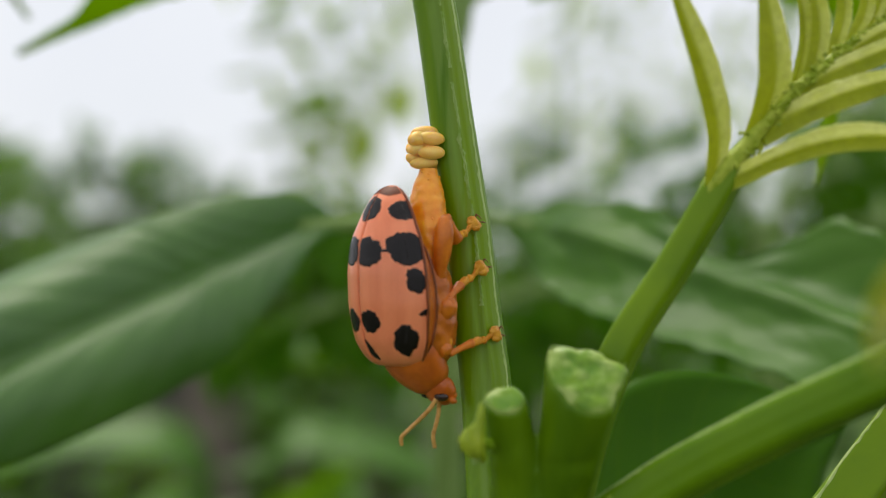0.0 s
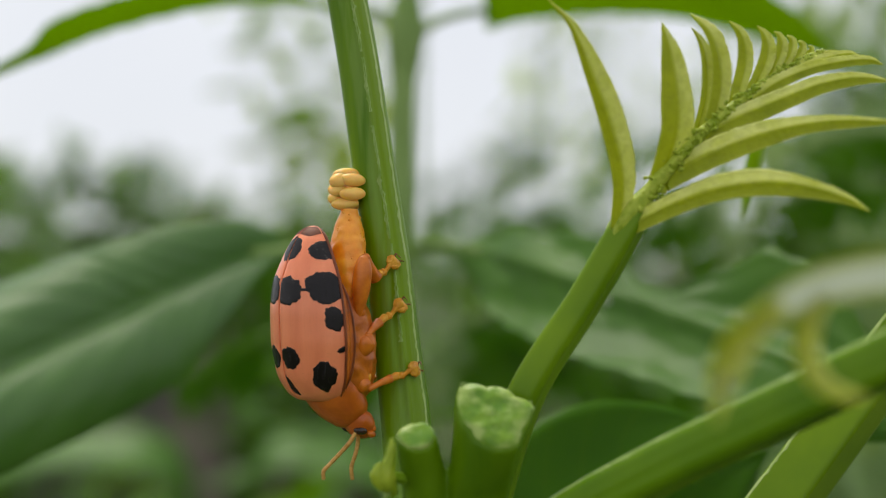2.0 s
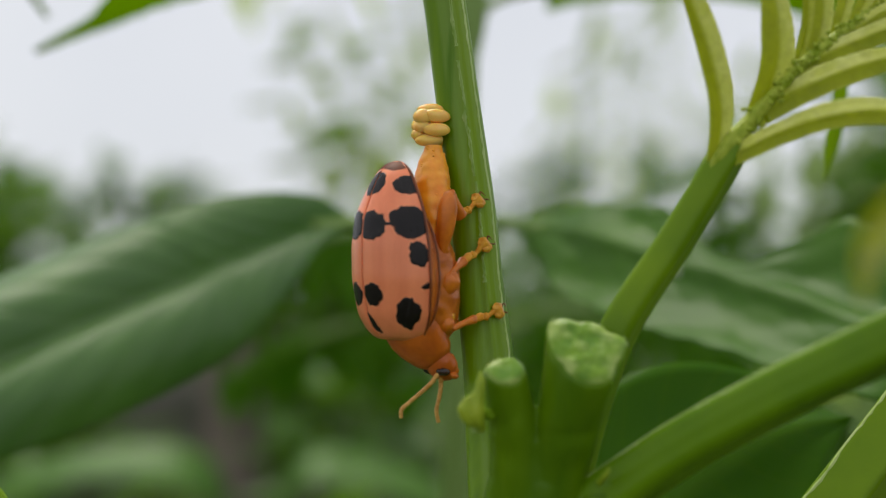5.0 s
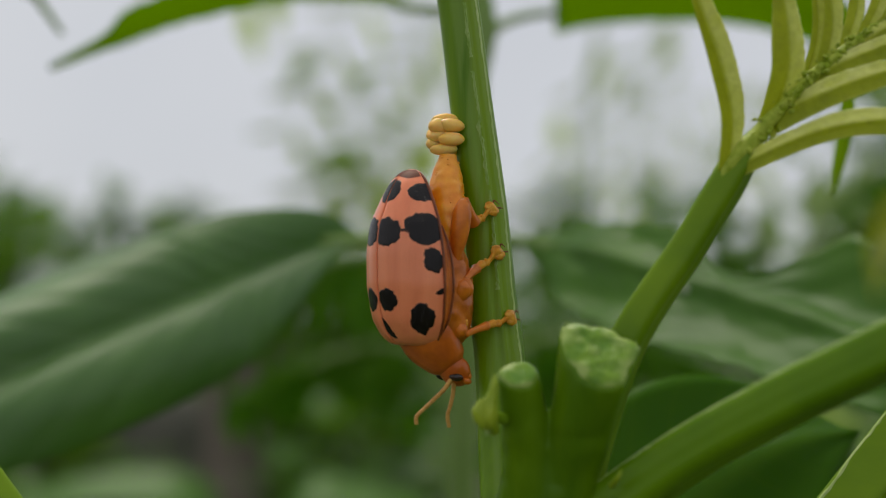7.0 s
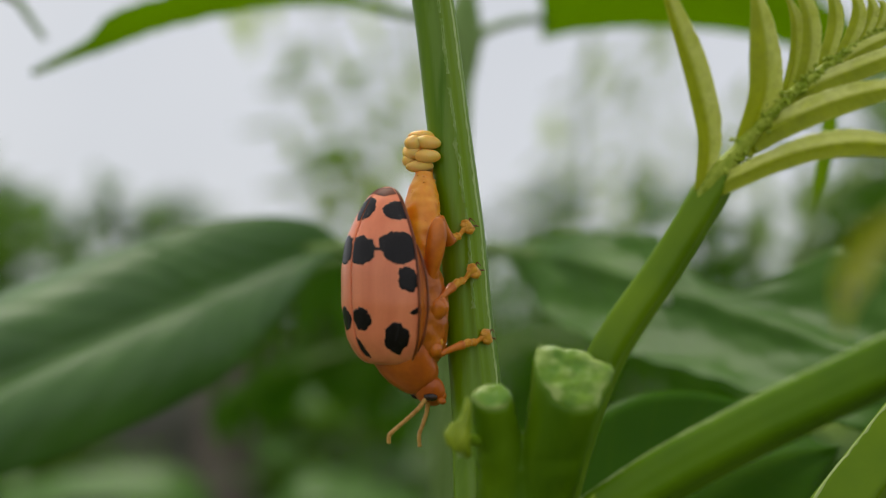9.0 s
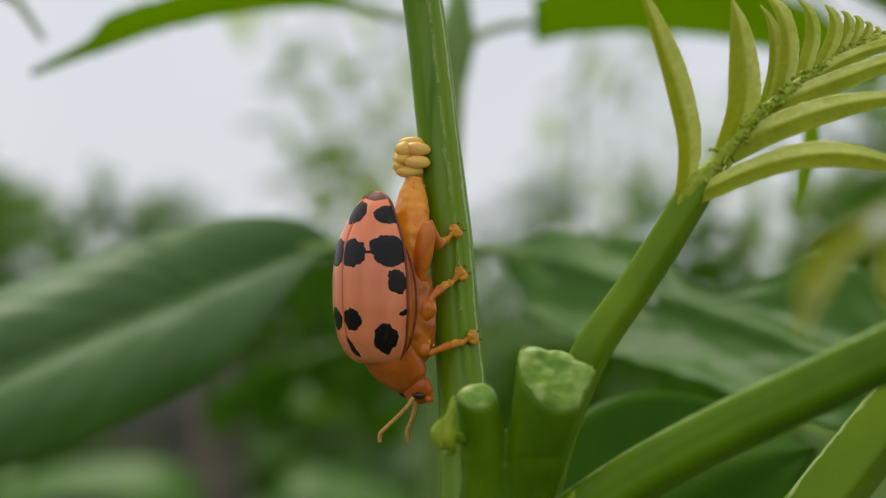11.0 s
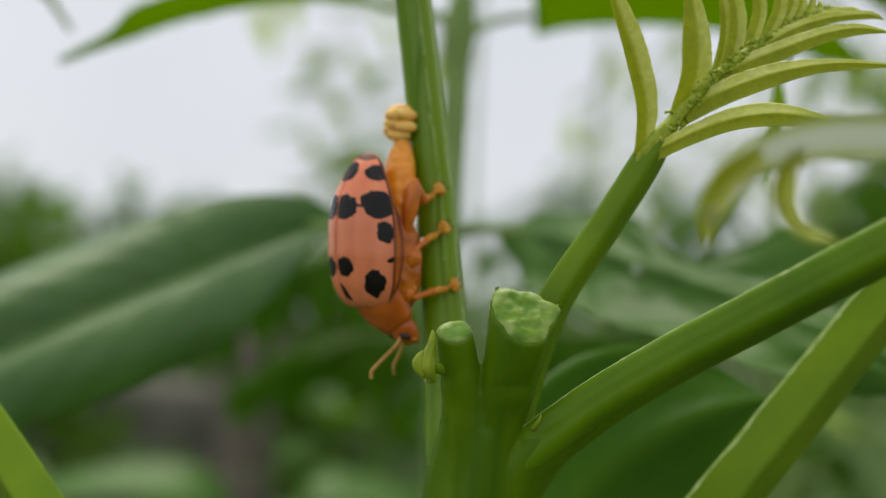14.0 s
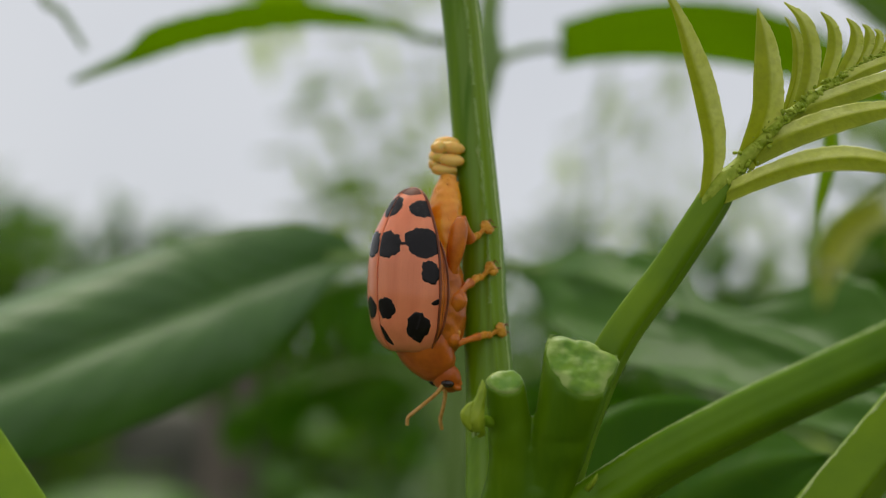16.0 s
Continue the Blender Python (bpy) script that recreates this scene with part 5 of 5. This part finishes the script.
def build_wing_case(beetle, hand):
    bm = bmesh.new()
    nu, nv = 60, 30
    outer, inner = [], []
    for i in range(nu + 1):
        s = (1 - math.cos(math.pi * (0.012 + 0.988 * i / nu))) / 2
        gap = 0.012 if 0.05 < s else 0.03
        phis = [gap + (1.60 - gap) * j / nv for j in range(nv + 1)]
        outer.append([on_case(s, f, hand, -0.05 * math.exp(-(f / 0.05) ** 2)) for f in phis])
        inner.append([on_case(s, f, hand, -0.16) for f in phis])
    uv = lambda i, j: (LONG * (1 - math.cos(math.pi * i / nu)) / 2, 3.1 * 1.6 * j / nv)
    a, b = add_grid(bm, outer, False, uv), add_grid(bm, inner, False, uv)
    for k in range(nu):
        for e in (0, nv):
            bm.faces.new((a[k][e], a[k + 1][e], b[k + 1][e], b[k][e]))
    for k in range(nv):
        for e in (0, nu):
            bm.faces.new((a[e][k], a[e][k + 1], b[e][k + 1], b[e][k]))
    case = part("wing_case", bm, WING, beetle, "salmon-pink wing case with black spots")
    spots = [  # s, phi in degrees, half length, half width, turn
        (0.375, 17, 0.90, 0.94, 0.1), (0.352, 69.5, 1.00, 1.14, 0.0), (0.527, 79.5, 0.76, 0.62, 0.3), (0.146, 77.5, 0.58, 0.95, 0.12), (0.135, 5, 0.74, 0.62, 0.3),
        (0.748, 15, 0.70, 0.70, 0.2), (0.850, 63, 0.90, 0.78, -0.2), (0.905, 5, 0.70, 0.28, 0.5), (0.700, 87.5, 0.16, 0.36, 0.4), (0.365, 40.5, 0.09, 0.5, 0.0)]
    for k, (s0, f0, la, lb, tw) in enumerate(spots if hand == 1 else spots[:7]):
        bm = bmesh.new()
        rings, seg = 9, 64
        rows = []
        for i in range(rings + 1):
            row = []
            for j in range(seg):
                th = 2 * math.pi * j / seg
                edge = 1 + 0.2 * noise.noise(Vector((math.cos(th) * 1.4 + k * 3, math.sin(th) * 1.4, hand))) + 0.13 * noise.noise(Vector((math.cos(th) * 4 + k, math.sin(th) * 4, 2 * hand))) + 0.03 * noise.noise(Vector((math.cos(th) * 9 + k, math.sin(th) * 9, 5 * hand)))
                r = (i + 0.02) / rings * edge
                x, y = la * r * math.cos(th), lb * r * math.sin(th)
                x, y = x * math.cos(tw) - y * math.sin(tw), x * math.sin(tw) + y * math.cos(tw)
                s = min(0.995, max(0.004, s0 + x / LONG))
                f = radians(f0) + y / ((2.73 if hand == 1 else 3.37) * max(profile(s), 0.25))
                row.append(on_case(s, min(1.58, max(0.03, f)), hand, 0.020 if i < rings else -0.01))
            rows.append(row)
        add_grid(bm, rows, True, lambda i, j: (s0 * LONG + la * i / rings * math.cos(6.283 * j / seg), 3.1 * radians(f0) + lb * i / rings * math.sin(6.283 * j / seg)))
        part("spot", bm, BLACK, case, "black spot")
    # brown tip of the case
    bm = bmesh.new()
    rows = [[on_case(0.002 + 0.062 * i / 6 * (1 - 0.5 * abs(j / 10 - 0.5)), 0.04 + 1.45 * j / 10, hand, 0.018) for j in range(11)] for i in range(7)]
    add_grid(bm, rows)
    part("wing_tip", bm, TIPB, case, "dark brown tip")
    # raised rim
    bm = bmesh.new()
    add_tube(bm, [case_point(s, 1.60, hand, 0.02) for s in np.linspace(0.02, 0.97, 24)], [0.05] + [0.09] * 22 + [0.05], n=80, seg=8)
    part("rim", bm, RIM, case, "dark brown rim of the wing case")


def loft(bm, centres, halves, n=26, seg=30, bumps=0.0):
    """A body section round a bent line; halves: across (towards the camera) and along the back."""
    c, h = spline(centres, n), spline(halves, n)
    t = np.gradient(c, axis=0)
    rows = []
    for i in range(n):
        ti = unit(t[i])
        b = unit(BACK - ti * np.dot(BACK, ti))
        s = np.cross(ti, b)
        s = s if np.dot(s, SIDE) > 0 else -s
        row = []
        for k in range(seg):
            th = 2 * math.pi * k / seg
            q = s * max(h[i][0], 0.01) * math.sin(th) + b * max(h[i][1], 0.01) * math.cos(th)
            if bumps:
                q = q * (1 + bumps * noise.noise(Vector(((c[i] + q) * 2.2).tolist())))
            row.append(c[i] + q)
        rows.append(row)
    add_grid(bm, rows, True, lambda i, j: (i / n, j / seg))
    return rows


def add_leg(beetle, points, radii, foot, claw, far=False):
    """One leg: thigh, shin, foot pads and claws; points: hip, knee, ankle."""
    hip, knee, ankle = [np.array(p, float) for p in points]
    bm = bmesh.new()
    mid = (hip + knee) / 2
    add_tube(bm, [hip, hip * .75 + knee * .25, mid, hip * .2 + knee * .8, knee], [radii[0] * .35, radii[0] * .75, radii[0], radii[0] * .98, radii[0] * .5], n=26, seg=18, wobble=0.08)
    leg = part("leg", bm, LEG, beetle, "jointed orange leg")
    bm = bmesh.new()
    add_tube(bm, [knee, (knee + ankle) / 2 + np.array((0, -0.05, 0.03)), ankle], [radii[1] * .8, radii[1] * .8, radii[1] * 1.15], n=14, seg=12)
    part("shin", bm, LEG, leg)
    f = np.array(foot, float)
    d = f - ankle
    bm = bmesh.new()
    u = unit(d)
    s = unit(np.cross(u, (0, 1, 0)))
    sag = np.array((0, 0.04, -0.10))
    add_tube(bm, [ankle, ankle + d * .16, ankle + d * .30, ankle + d * .36 + sag, ankle + d * .52 + sag, ankle + d * .6 + sag, ankle + d * .78, ankle + d * .9, f + u * .12, f + u * .34],
             [(.16, .14), (.22, .17), (.24, .18), (.14, .13), (.24, .19), (.13, .12), (.17, .15), (.34, .24), (.44, .3), (.12, .1)], n=54, seg=20, wobble=0.35)
    for e in (-1, 1):
        add_ball(bm, f + u * .05 + s * .2 * e, [u * .36, s * .29, np.array((0, .26, 0))], 10, 14, 0.25, 2.0)
    pads = part("foot", bm, FOOT, leg, "padded amber foot")
    bm = bmesh.new()
    for e in (-1, 1):
        a = u
        add_tube(bm, [f + a * .3 + s * .12 * e, f + a * .55 + s * .3 * e, f + np.array(claw) * 0.8 + s * .16 * e], [.06, .045, .015], n=8, seg=6)
    part("claw", bm, RIM, leg, "dark claws")


def build_antenna(beetle, points, pivot):
    bm = bmesh.new()
    c = spline(points, 12)
    for k in range(11):
        a, b = c[k], c[k + 1]
        r = 0.15 - 0.035 * k / 11 + (0.012 if k > 6 else 0)
        add_tube(bm, [a, a * .6 + b * .4, b], [r * .78, r * .95, r * .92], n=6, seg=8)
    return part("antenna", bm, FEELER, beetle, "thin jointed orange antenna", pivot=pivot)


def build_beetle():
    beetle = thing("leaf_beetle", (0.3, 81.0, -2.0), "salmon-pink black-spotted leaf beetle laying eggs, head down on a stalk", "beetle")
    for hand in (1, -1):
        build_wing_case(beetle, hand)
    bm = bmesh.new()
    loft(bm, [(-2.2, 80.0, -5.3), (-2.02, 80.0, -5.85), (-1.5, 80.0, -6.65), (-0.95, 80.0, -7.3), (-0.5, 80.0, -7.75), (-0.2, 80.0, -8.05)], [(2.0, 1.5), (2.15, 1.62), (2.05, 1.5), (1.72, 1.24), (1.35, 1.0), (0.8, 0.6)], n=34, seg=36, bumps=0.015)
    part("pronotum", bm, SHIELD, beetle, "smooth orange neck shield")
    bm = bmesh.new()
    loft(bm, [(-0.6, 80.0, -7.7), (-0.42, 80.0, -8.0), (-0.08, 80.0, -8.35), (0.28, 80.0, -8.65), (0.5, 80.0, -8.82), (0.62, 80.0, -8.9)], [(0.85, 0.65), (1.0, 0.76), (1.02, 0.78), (0.8, 0.62), (0.5, 0.4), (0.2, 0.15)], n=22, seg=26, bumps=0.03)
    head = part("head", bm, SHIELD, beetle, "orange head turned to the stalk")
    for sgn in (1, -1):
        bm = bmesh.new()
        add_ball(bm, np.array((-0.5, 80.0, -8.62)) + SIDE * 0.78 * sgn, [(0.42, -0.1, -0.06), (0.05, 0.3, 0), (0.05, 0, 0.26)], 10, 16)
        part("eye", bm, EYE_M, head, "dark oval eye")
    bm = bmesh.new()
    add_ball(bm, (0.55, 79.5, -8.85), [(0.28, 0, -0.1), (0, 0.3, 0), (0.05, 0, 0.2)], 8, 12, 0.2, 2.0)
    add_ball(bm, (0.62, 79.9, -8.6), [(0.22, 0, -0.05), (0, 0.35, 0), (0.05, 0, 0.26)], 8, 12, 0.2, 2.0)
    part("mouth", bm, LEG, head)
    # underside: chest and the egg-laying abdomen
    bm = bmesh.new()
    loft(bm, [(-1.9, 80.6, -0.2), (-1.6, 80.6, -1.6), (-1.35, 80.6, -3.2), (-1.25, 80.5, -5.0), (-1.05, 80.4, -6.6), (-0.7, 80.3, -7.6)], [(1.6, 1.3), (2.3, 1.75), (2.5, 1.95), (2.4, 1.9), (1.9, 1.5), (0.8, 0.7)], n=44, seg=44, bumps=0.07)
    part("chest", bm, CHEST, beetle, "orange-brown underside of the chest")
    bm = bmesh.new()
    line = spline([(-1.35, 80.4, -2.4), (-1.15, 80.4, -0.6), (-1.0, 80.5, 1.0), (-0.95, 80.8, 2.6), (-0.9, 81.0, 3.9), (-0.88, 81.1, 4.75)], 64)
    wide = spline([(1.5, 1.05), (1.5, 1.08), (1.5, 1.08), (1.35, 1.0), (0.9, 0.8), (0.55, 0.5)], 64)
    ring = [(w[0] * (1 + 0.014 * math.sin(i * 0.72)), w[1] * (1 + 0.014 * math.sin(i * 0.72))) for i, w in enumerate(wide)]
    loft(bm, line, ring, n=64, seg=44, bumps=0.1)
    abdomen = part("abdomen", bm, BELLY, beetle, "swollen amber abdomen stretched to the eggs")
    bm = bmesh.new()
    rng = random.Random(9)
    for _ in range(60):
        k = rng.randrange(8, 62)
        th = rng.uniform(0.2, 2.4)
        q = line[k] + SIDE * wide[k][0] * math.sin(th) * 0.97 + BACK * wide[k][1] * math.cos(th) * 0.97
        s = rng.uniform(0.04, 0.12)
        add_ball(bm, q, [(s, 0, 0), (0, s, 0), (0, 0, s)], 5, 7)
    tagged(part("wart", bm, BELLY, abdomen), kind="stuff")
    for c, ax, m in (((-0.55, 78.6, -2.6), [(0.5, -0.1, 0), (0.1, 0.5, 0), (0.1, 0, 1.3)], SHIELD), ((-0.45, 78.55, -4.6), [(0.5, -0.1, 0), (0.1, 0.45, 0), (0.05, 0, 0.75)], LEG),
                     ((-0.45, 78.8, -5.75), [(0.42, -0.1, 0), (0.1, 0.42, 0), (0, 0, 0.5)], LEG), ((-0.05, 79.1, -6.5), [(0.4, 0, 0), (0, 0.4, 0), (0, 0, 0.55)], SHIELD), ((-0.75, 78.5, -3.7), [(0.34, 0, 0), (0, 0.4, 0), (0.1, 0, 1.7)], CHEST)):
        bm = bmesh.new()
        add_ball(bm, np.array(c) + (-0.22, 0.35, 0), np.array(ax) * ((1.0, 0.8, 1.0), (1.0, 0.8, 1.0), (1.0, 0.8, 1.0)), 22, 28, 0.38, 2.4)
        part("chest_plate", bm, CHEST, beetle)
    for c, s, m in (((0.37, 78.9, -3.32), 0.50, LEG), ((0.15, 79.2, -5.38), 0.42, FOOT), ((-0.15, 79.0, -1.41), 0.4, CHEST)):
        bm = bmesh.new()
        add_ball(bm, c, [(s, 0.05, 0.05), (0, s * 0.8, 0), (-0.08, 0, s * 1.15)], 18, 22, 0.14, 1.8)
        part("coxa", bm, m, beetle, "rounded hip joint of a leg")
    # near legs: hind, middle, front
    add_leg(beetle, [(-0.25, 78.9, -1.9), (0.15, 78.9, 1.85), (0.75, 80.0, 0.55)], (0.56, 0.40), (1.82, 80.7, 1.5), (0.75, -0.1, 0.2))
    add_leg(beetle, [(-0.15, 78.9, -4.3), (0.3, 78.9, -2.9), (1.0, 80.0, -2.15)], (0.58, 0.28), (2.25, 80.6, -1.15), (0.7, -0.1, 0.25))
    add_leg(beetle, [(-0.35, 79.0, -5.4), (0.4, 78.9, -6.1), (1.7, 80.0, -5.55)], (0.42, 0.25), (3.1, 80.75, -5.05), (0.7, -0.1, 0.12))
    # far legs, holding the stalk from the other side
    add_leg(beetle, [(-0.6, 81.9, -1.6), (-0.2, 83.4, 1.6), (0.4, 83.9, 0.9)], (0.55, 0.24), (1.5, 84.1, 1.4), (0.5, 0.2, 0.2))
    add_leg(beetle, [(-0.6, 81.9, -3.8), (0.0, 83.6, -3.0), (0.8, 84.0, -2.4)], (0.48, 0.22), (1.9, 84.1, -1.4), (0.5, 0.2, 0.2))
    add_leg(beetle, [(-0.6, 81.7, -5.7), (0.3, 83.6, -6.0), (1.2, 84.0, -5.6)], (0.34, 0.20), (2.4, 84.1, -5.1), (0.5, 0.2, 0.2))
    # folded under-edge of the near wing case
    bm = bmesh.new()
    rows = []
    for i in range(61):
        s = 0.30 + 0.655 * i / 60
        w = 0.86 * math.sin(math.pi * min(1, (i + 2) / 64)) ** 0.8
        row = []
        for j in range(13):
            q = j / 12
            ridge = 0.07 * math.exp(-((q - 0.25) / 0.1) ** 2) + 0.10 * math.exp(-((q - 0.72) / 0.12) ** 2) - 0.08 * math.exp(-((q - 0.5) / 0.1) ** 2)
            row.append(case_point(s, 1.58, 1, 0.02) - BACK * w * q + SIDE * (ridge + 0.06 - 0.35 * q * q))
        rows.append(row)
    add_grid(bm, rows)
    fold = part("wing_fold", bm, CHEST, beetle, "ridged orange-brown under-edge of the wing case")
    bm = bmesh.new()
    add_tube(bm, [r[9] + SIDE * 0.04 for r in rows[3:58:6]], [0.03] + [0.075] * 8 + [0.03], n=50, seg=8)
    part("seam", bm, RIM, fold, "dark brown ridge")
    # bristles of the underside
    bm = bmesh.new()
    for _ in range(26):
        q = np.array((rng.uniform(-0.75, -0.35), 79.1 + rng.uniform(0, .5), rng.uniform(-6.4, -1.0)))
        add_tube(bm, [q, q + np.array((0.25, -0.05, rng.uniform(-.1, .2)))], [0.03, 0.01], n=3, seg=5)
    tagged(part("bristle", bm, LEG, beetle), kind="stuff")
    near = build_antenna(beetle, [(-0.38, 79.35, -8.75), (-0.75, 79.2, -9.3), (-1.35, 79.0, -9.9), (-2.1, 78.9, -10.6), (-2.42, 78.9, -10.95), (-2.4, 78.9, -11.4)], (-0.38, 79.35, -8.75))
    far = build_antenna(beetle, [(-0.25, 79.7, -8.8), (-0.25, 79.6, -9.5), (-0.42, 79.4, -10.3), (-0.58, 79.3, -10.9), (-0.48, 79.3, -11.6)], (-0.25, 79.7, -8.8))
    return beetle, near, far


def build_eggs():
    eggs = [((-1.08, 81.2, 6.95), 0.76, 0.36, 4), ((-0.68, 80.9, 6.58), 0.76, 0.38, -3), ((-1.5, 80.9, 6.55), 0.56, 0.42, 16), ((-0.66, 80.75, 5.72), 0.74, 0.38, 2),
            ((-1.55, 81.0, 5.98), 0.5, 0.38, 25), ((-1.78, 81.1, 5.42), 0.4, 0.33, -10), ((-1.12, 80.9, 5.12), 0.78, 0.34, 5), ((-0.8, 81.9, 5.2), 0.76, 0.38, 0), ((-0.9, 82.0, 6.2), 0.8, 0.4, -8), ((-1.2, 81.5, 5.75), 0.7, 0.42, 12), ((-1.85, 81.5, 6.05), 0.36, 0.34, 40)]
    for c, a, r, turn in eggs:
        bm = bmesh.new()
        t, a, r = radians(turn), a * 1.1, r * 1.1
        add_ball(bm, c, [(a * math.cos(t), 0.12, a * math.sin(t)), (0, r, 0), (-r * math.sin(t), 0, r * math.cos(t))], 16, 22, 0.06, 1.5)
        alone("egg", bm, EGG_M, c, "small glossy cream-yellow egg glued to the stalk", "egg", "eggs on the stalk")


build_ground()
build_shoot()
build_second_plant()
build_beetle_parts = build_beetle()
build_eggs()
build_shrub()
build_distance()


# ---- movement: the antennae feel about ----
def motions():
    beetle, near, far = build_beetle_parts
    for ob, rows in ((near, NEAR_TURNS), (far, FAR_TURNS)):
        home = ob.location.copy()
        walk(ob, [(t, Matrix.Translation(home) @ pose(0, 0, 0, rx, ry, rz)) for t, rx, ry, rz in rows])


NEAR_TURNS = [(0.0, 0, 0, 0), (2.0, 0, -3, 0), (3.5, 0, 2, 0), (5.0, 0, 2, 0), (8.0, 0, -2, 0), (9.0, 0, 1, 0), (12.0, 0, -4, 0), (13.0, 0, -6, 0), (13.5, 0, -8, 0), (14.5, 0, 0, 0), (16.0, 0, 1, 0)]
FAR_TURNS = [(0.0, 0, 0, 0), (2.0, 4, 2, 0), (3.5, 8, 2, 0), (5.0, 10, -3, 0), (8.0, 12, 2, 0), (9.0, 12, 4, 0), (12.0, 22, 4, 0), (13.0, 34, 4, 0), (13.5, 40, 10, 0), (14.5, 28, 4, 0), (16.0, 20, -4, 0)]
motions()
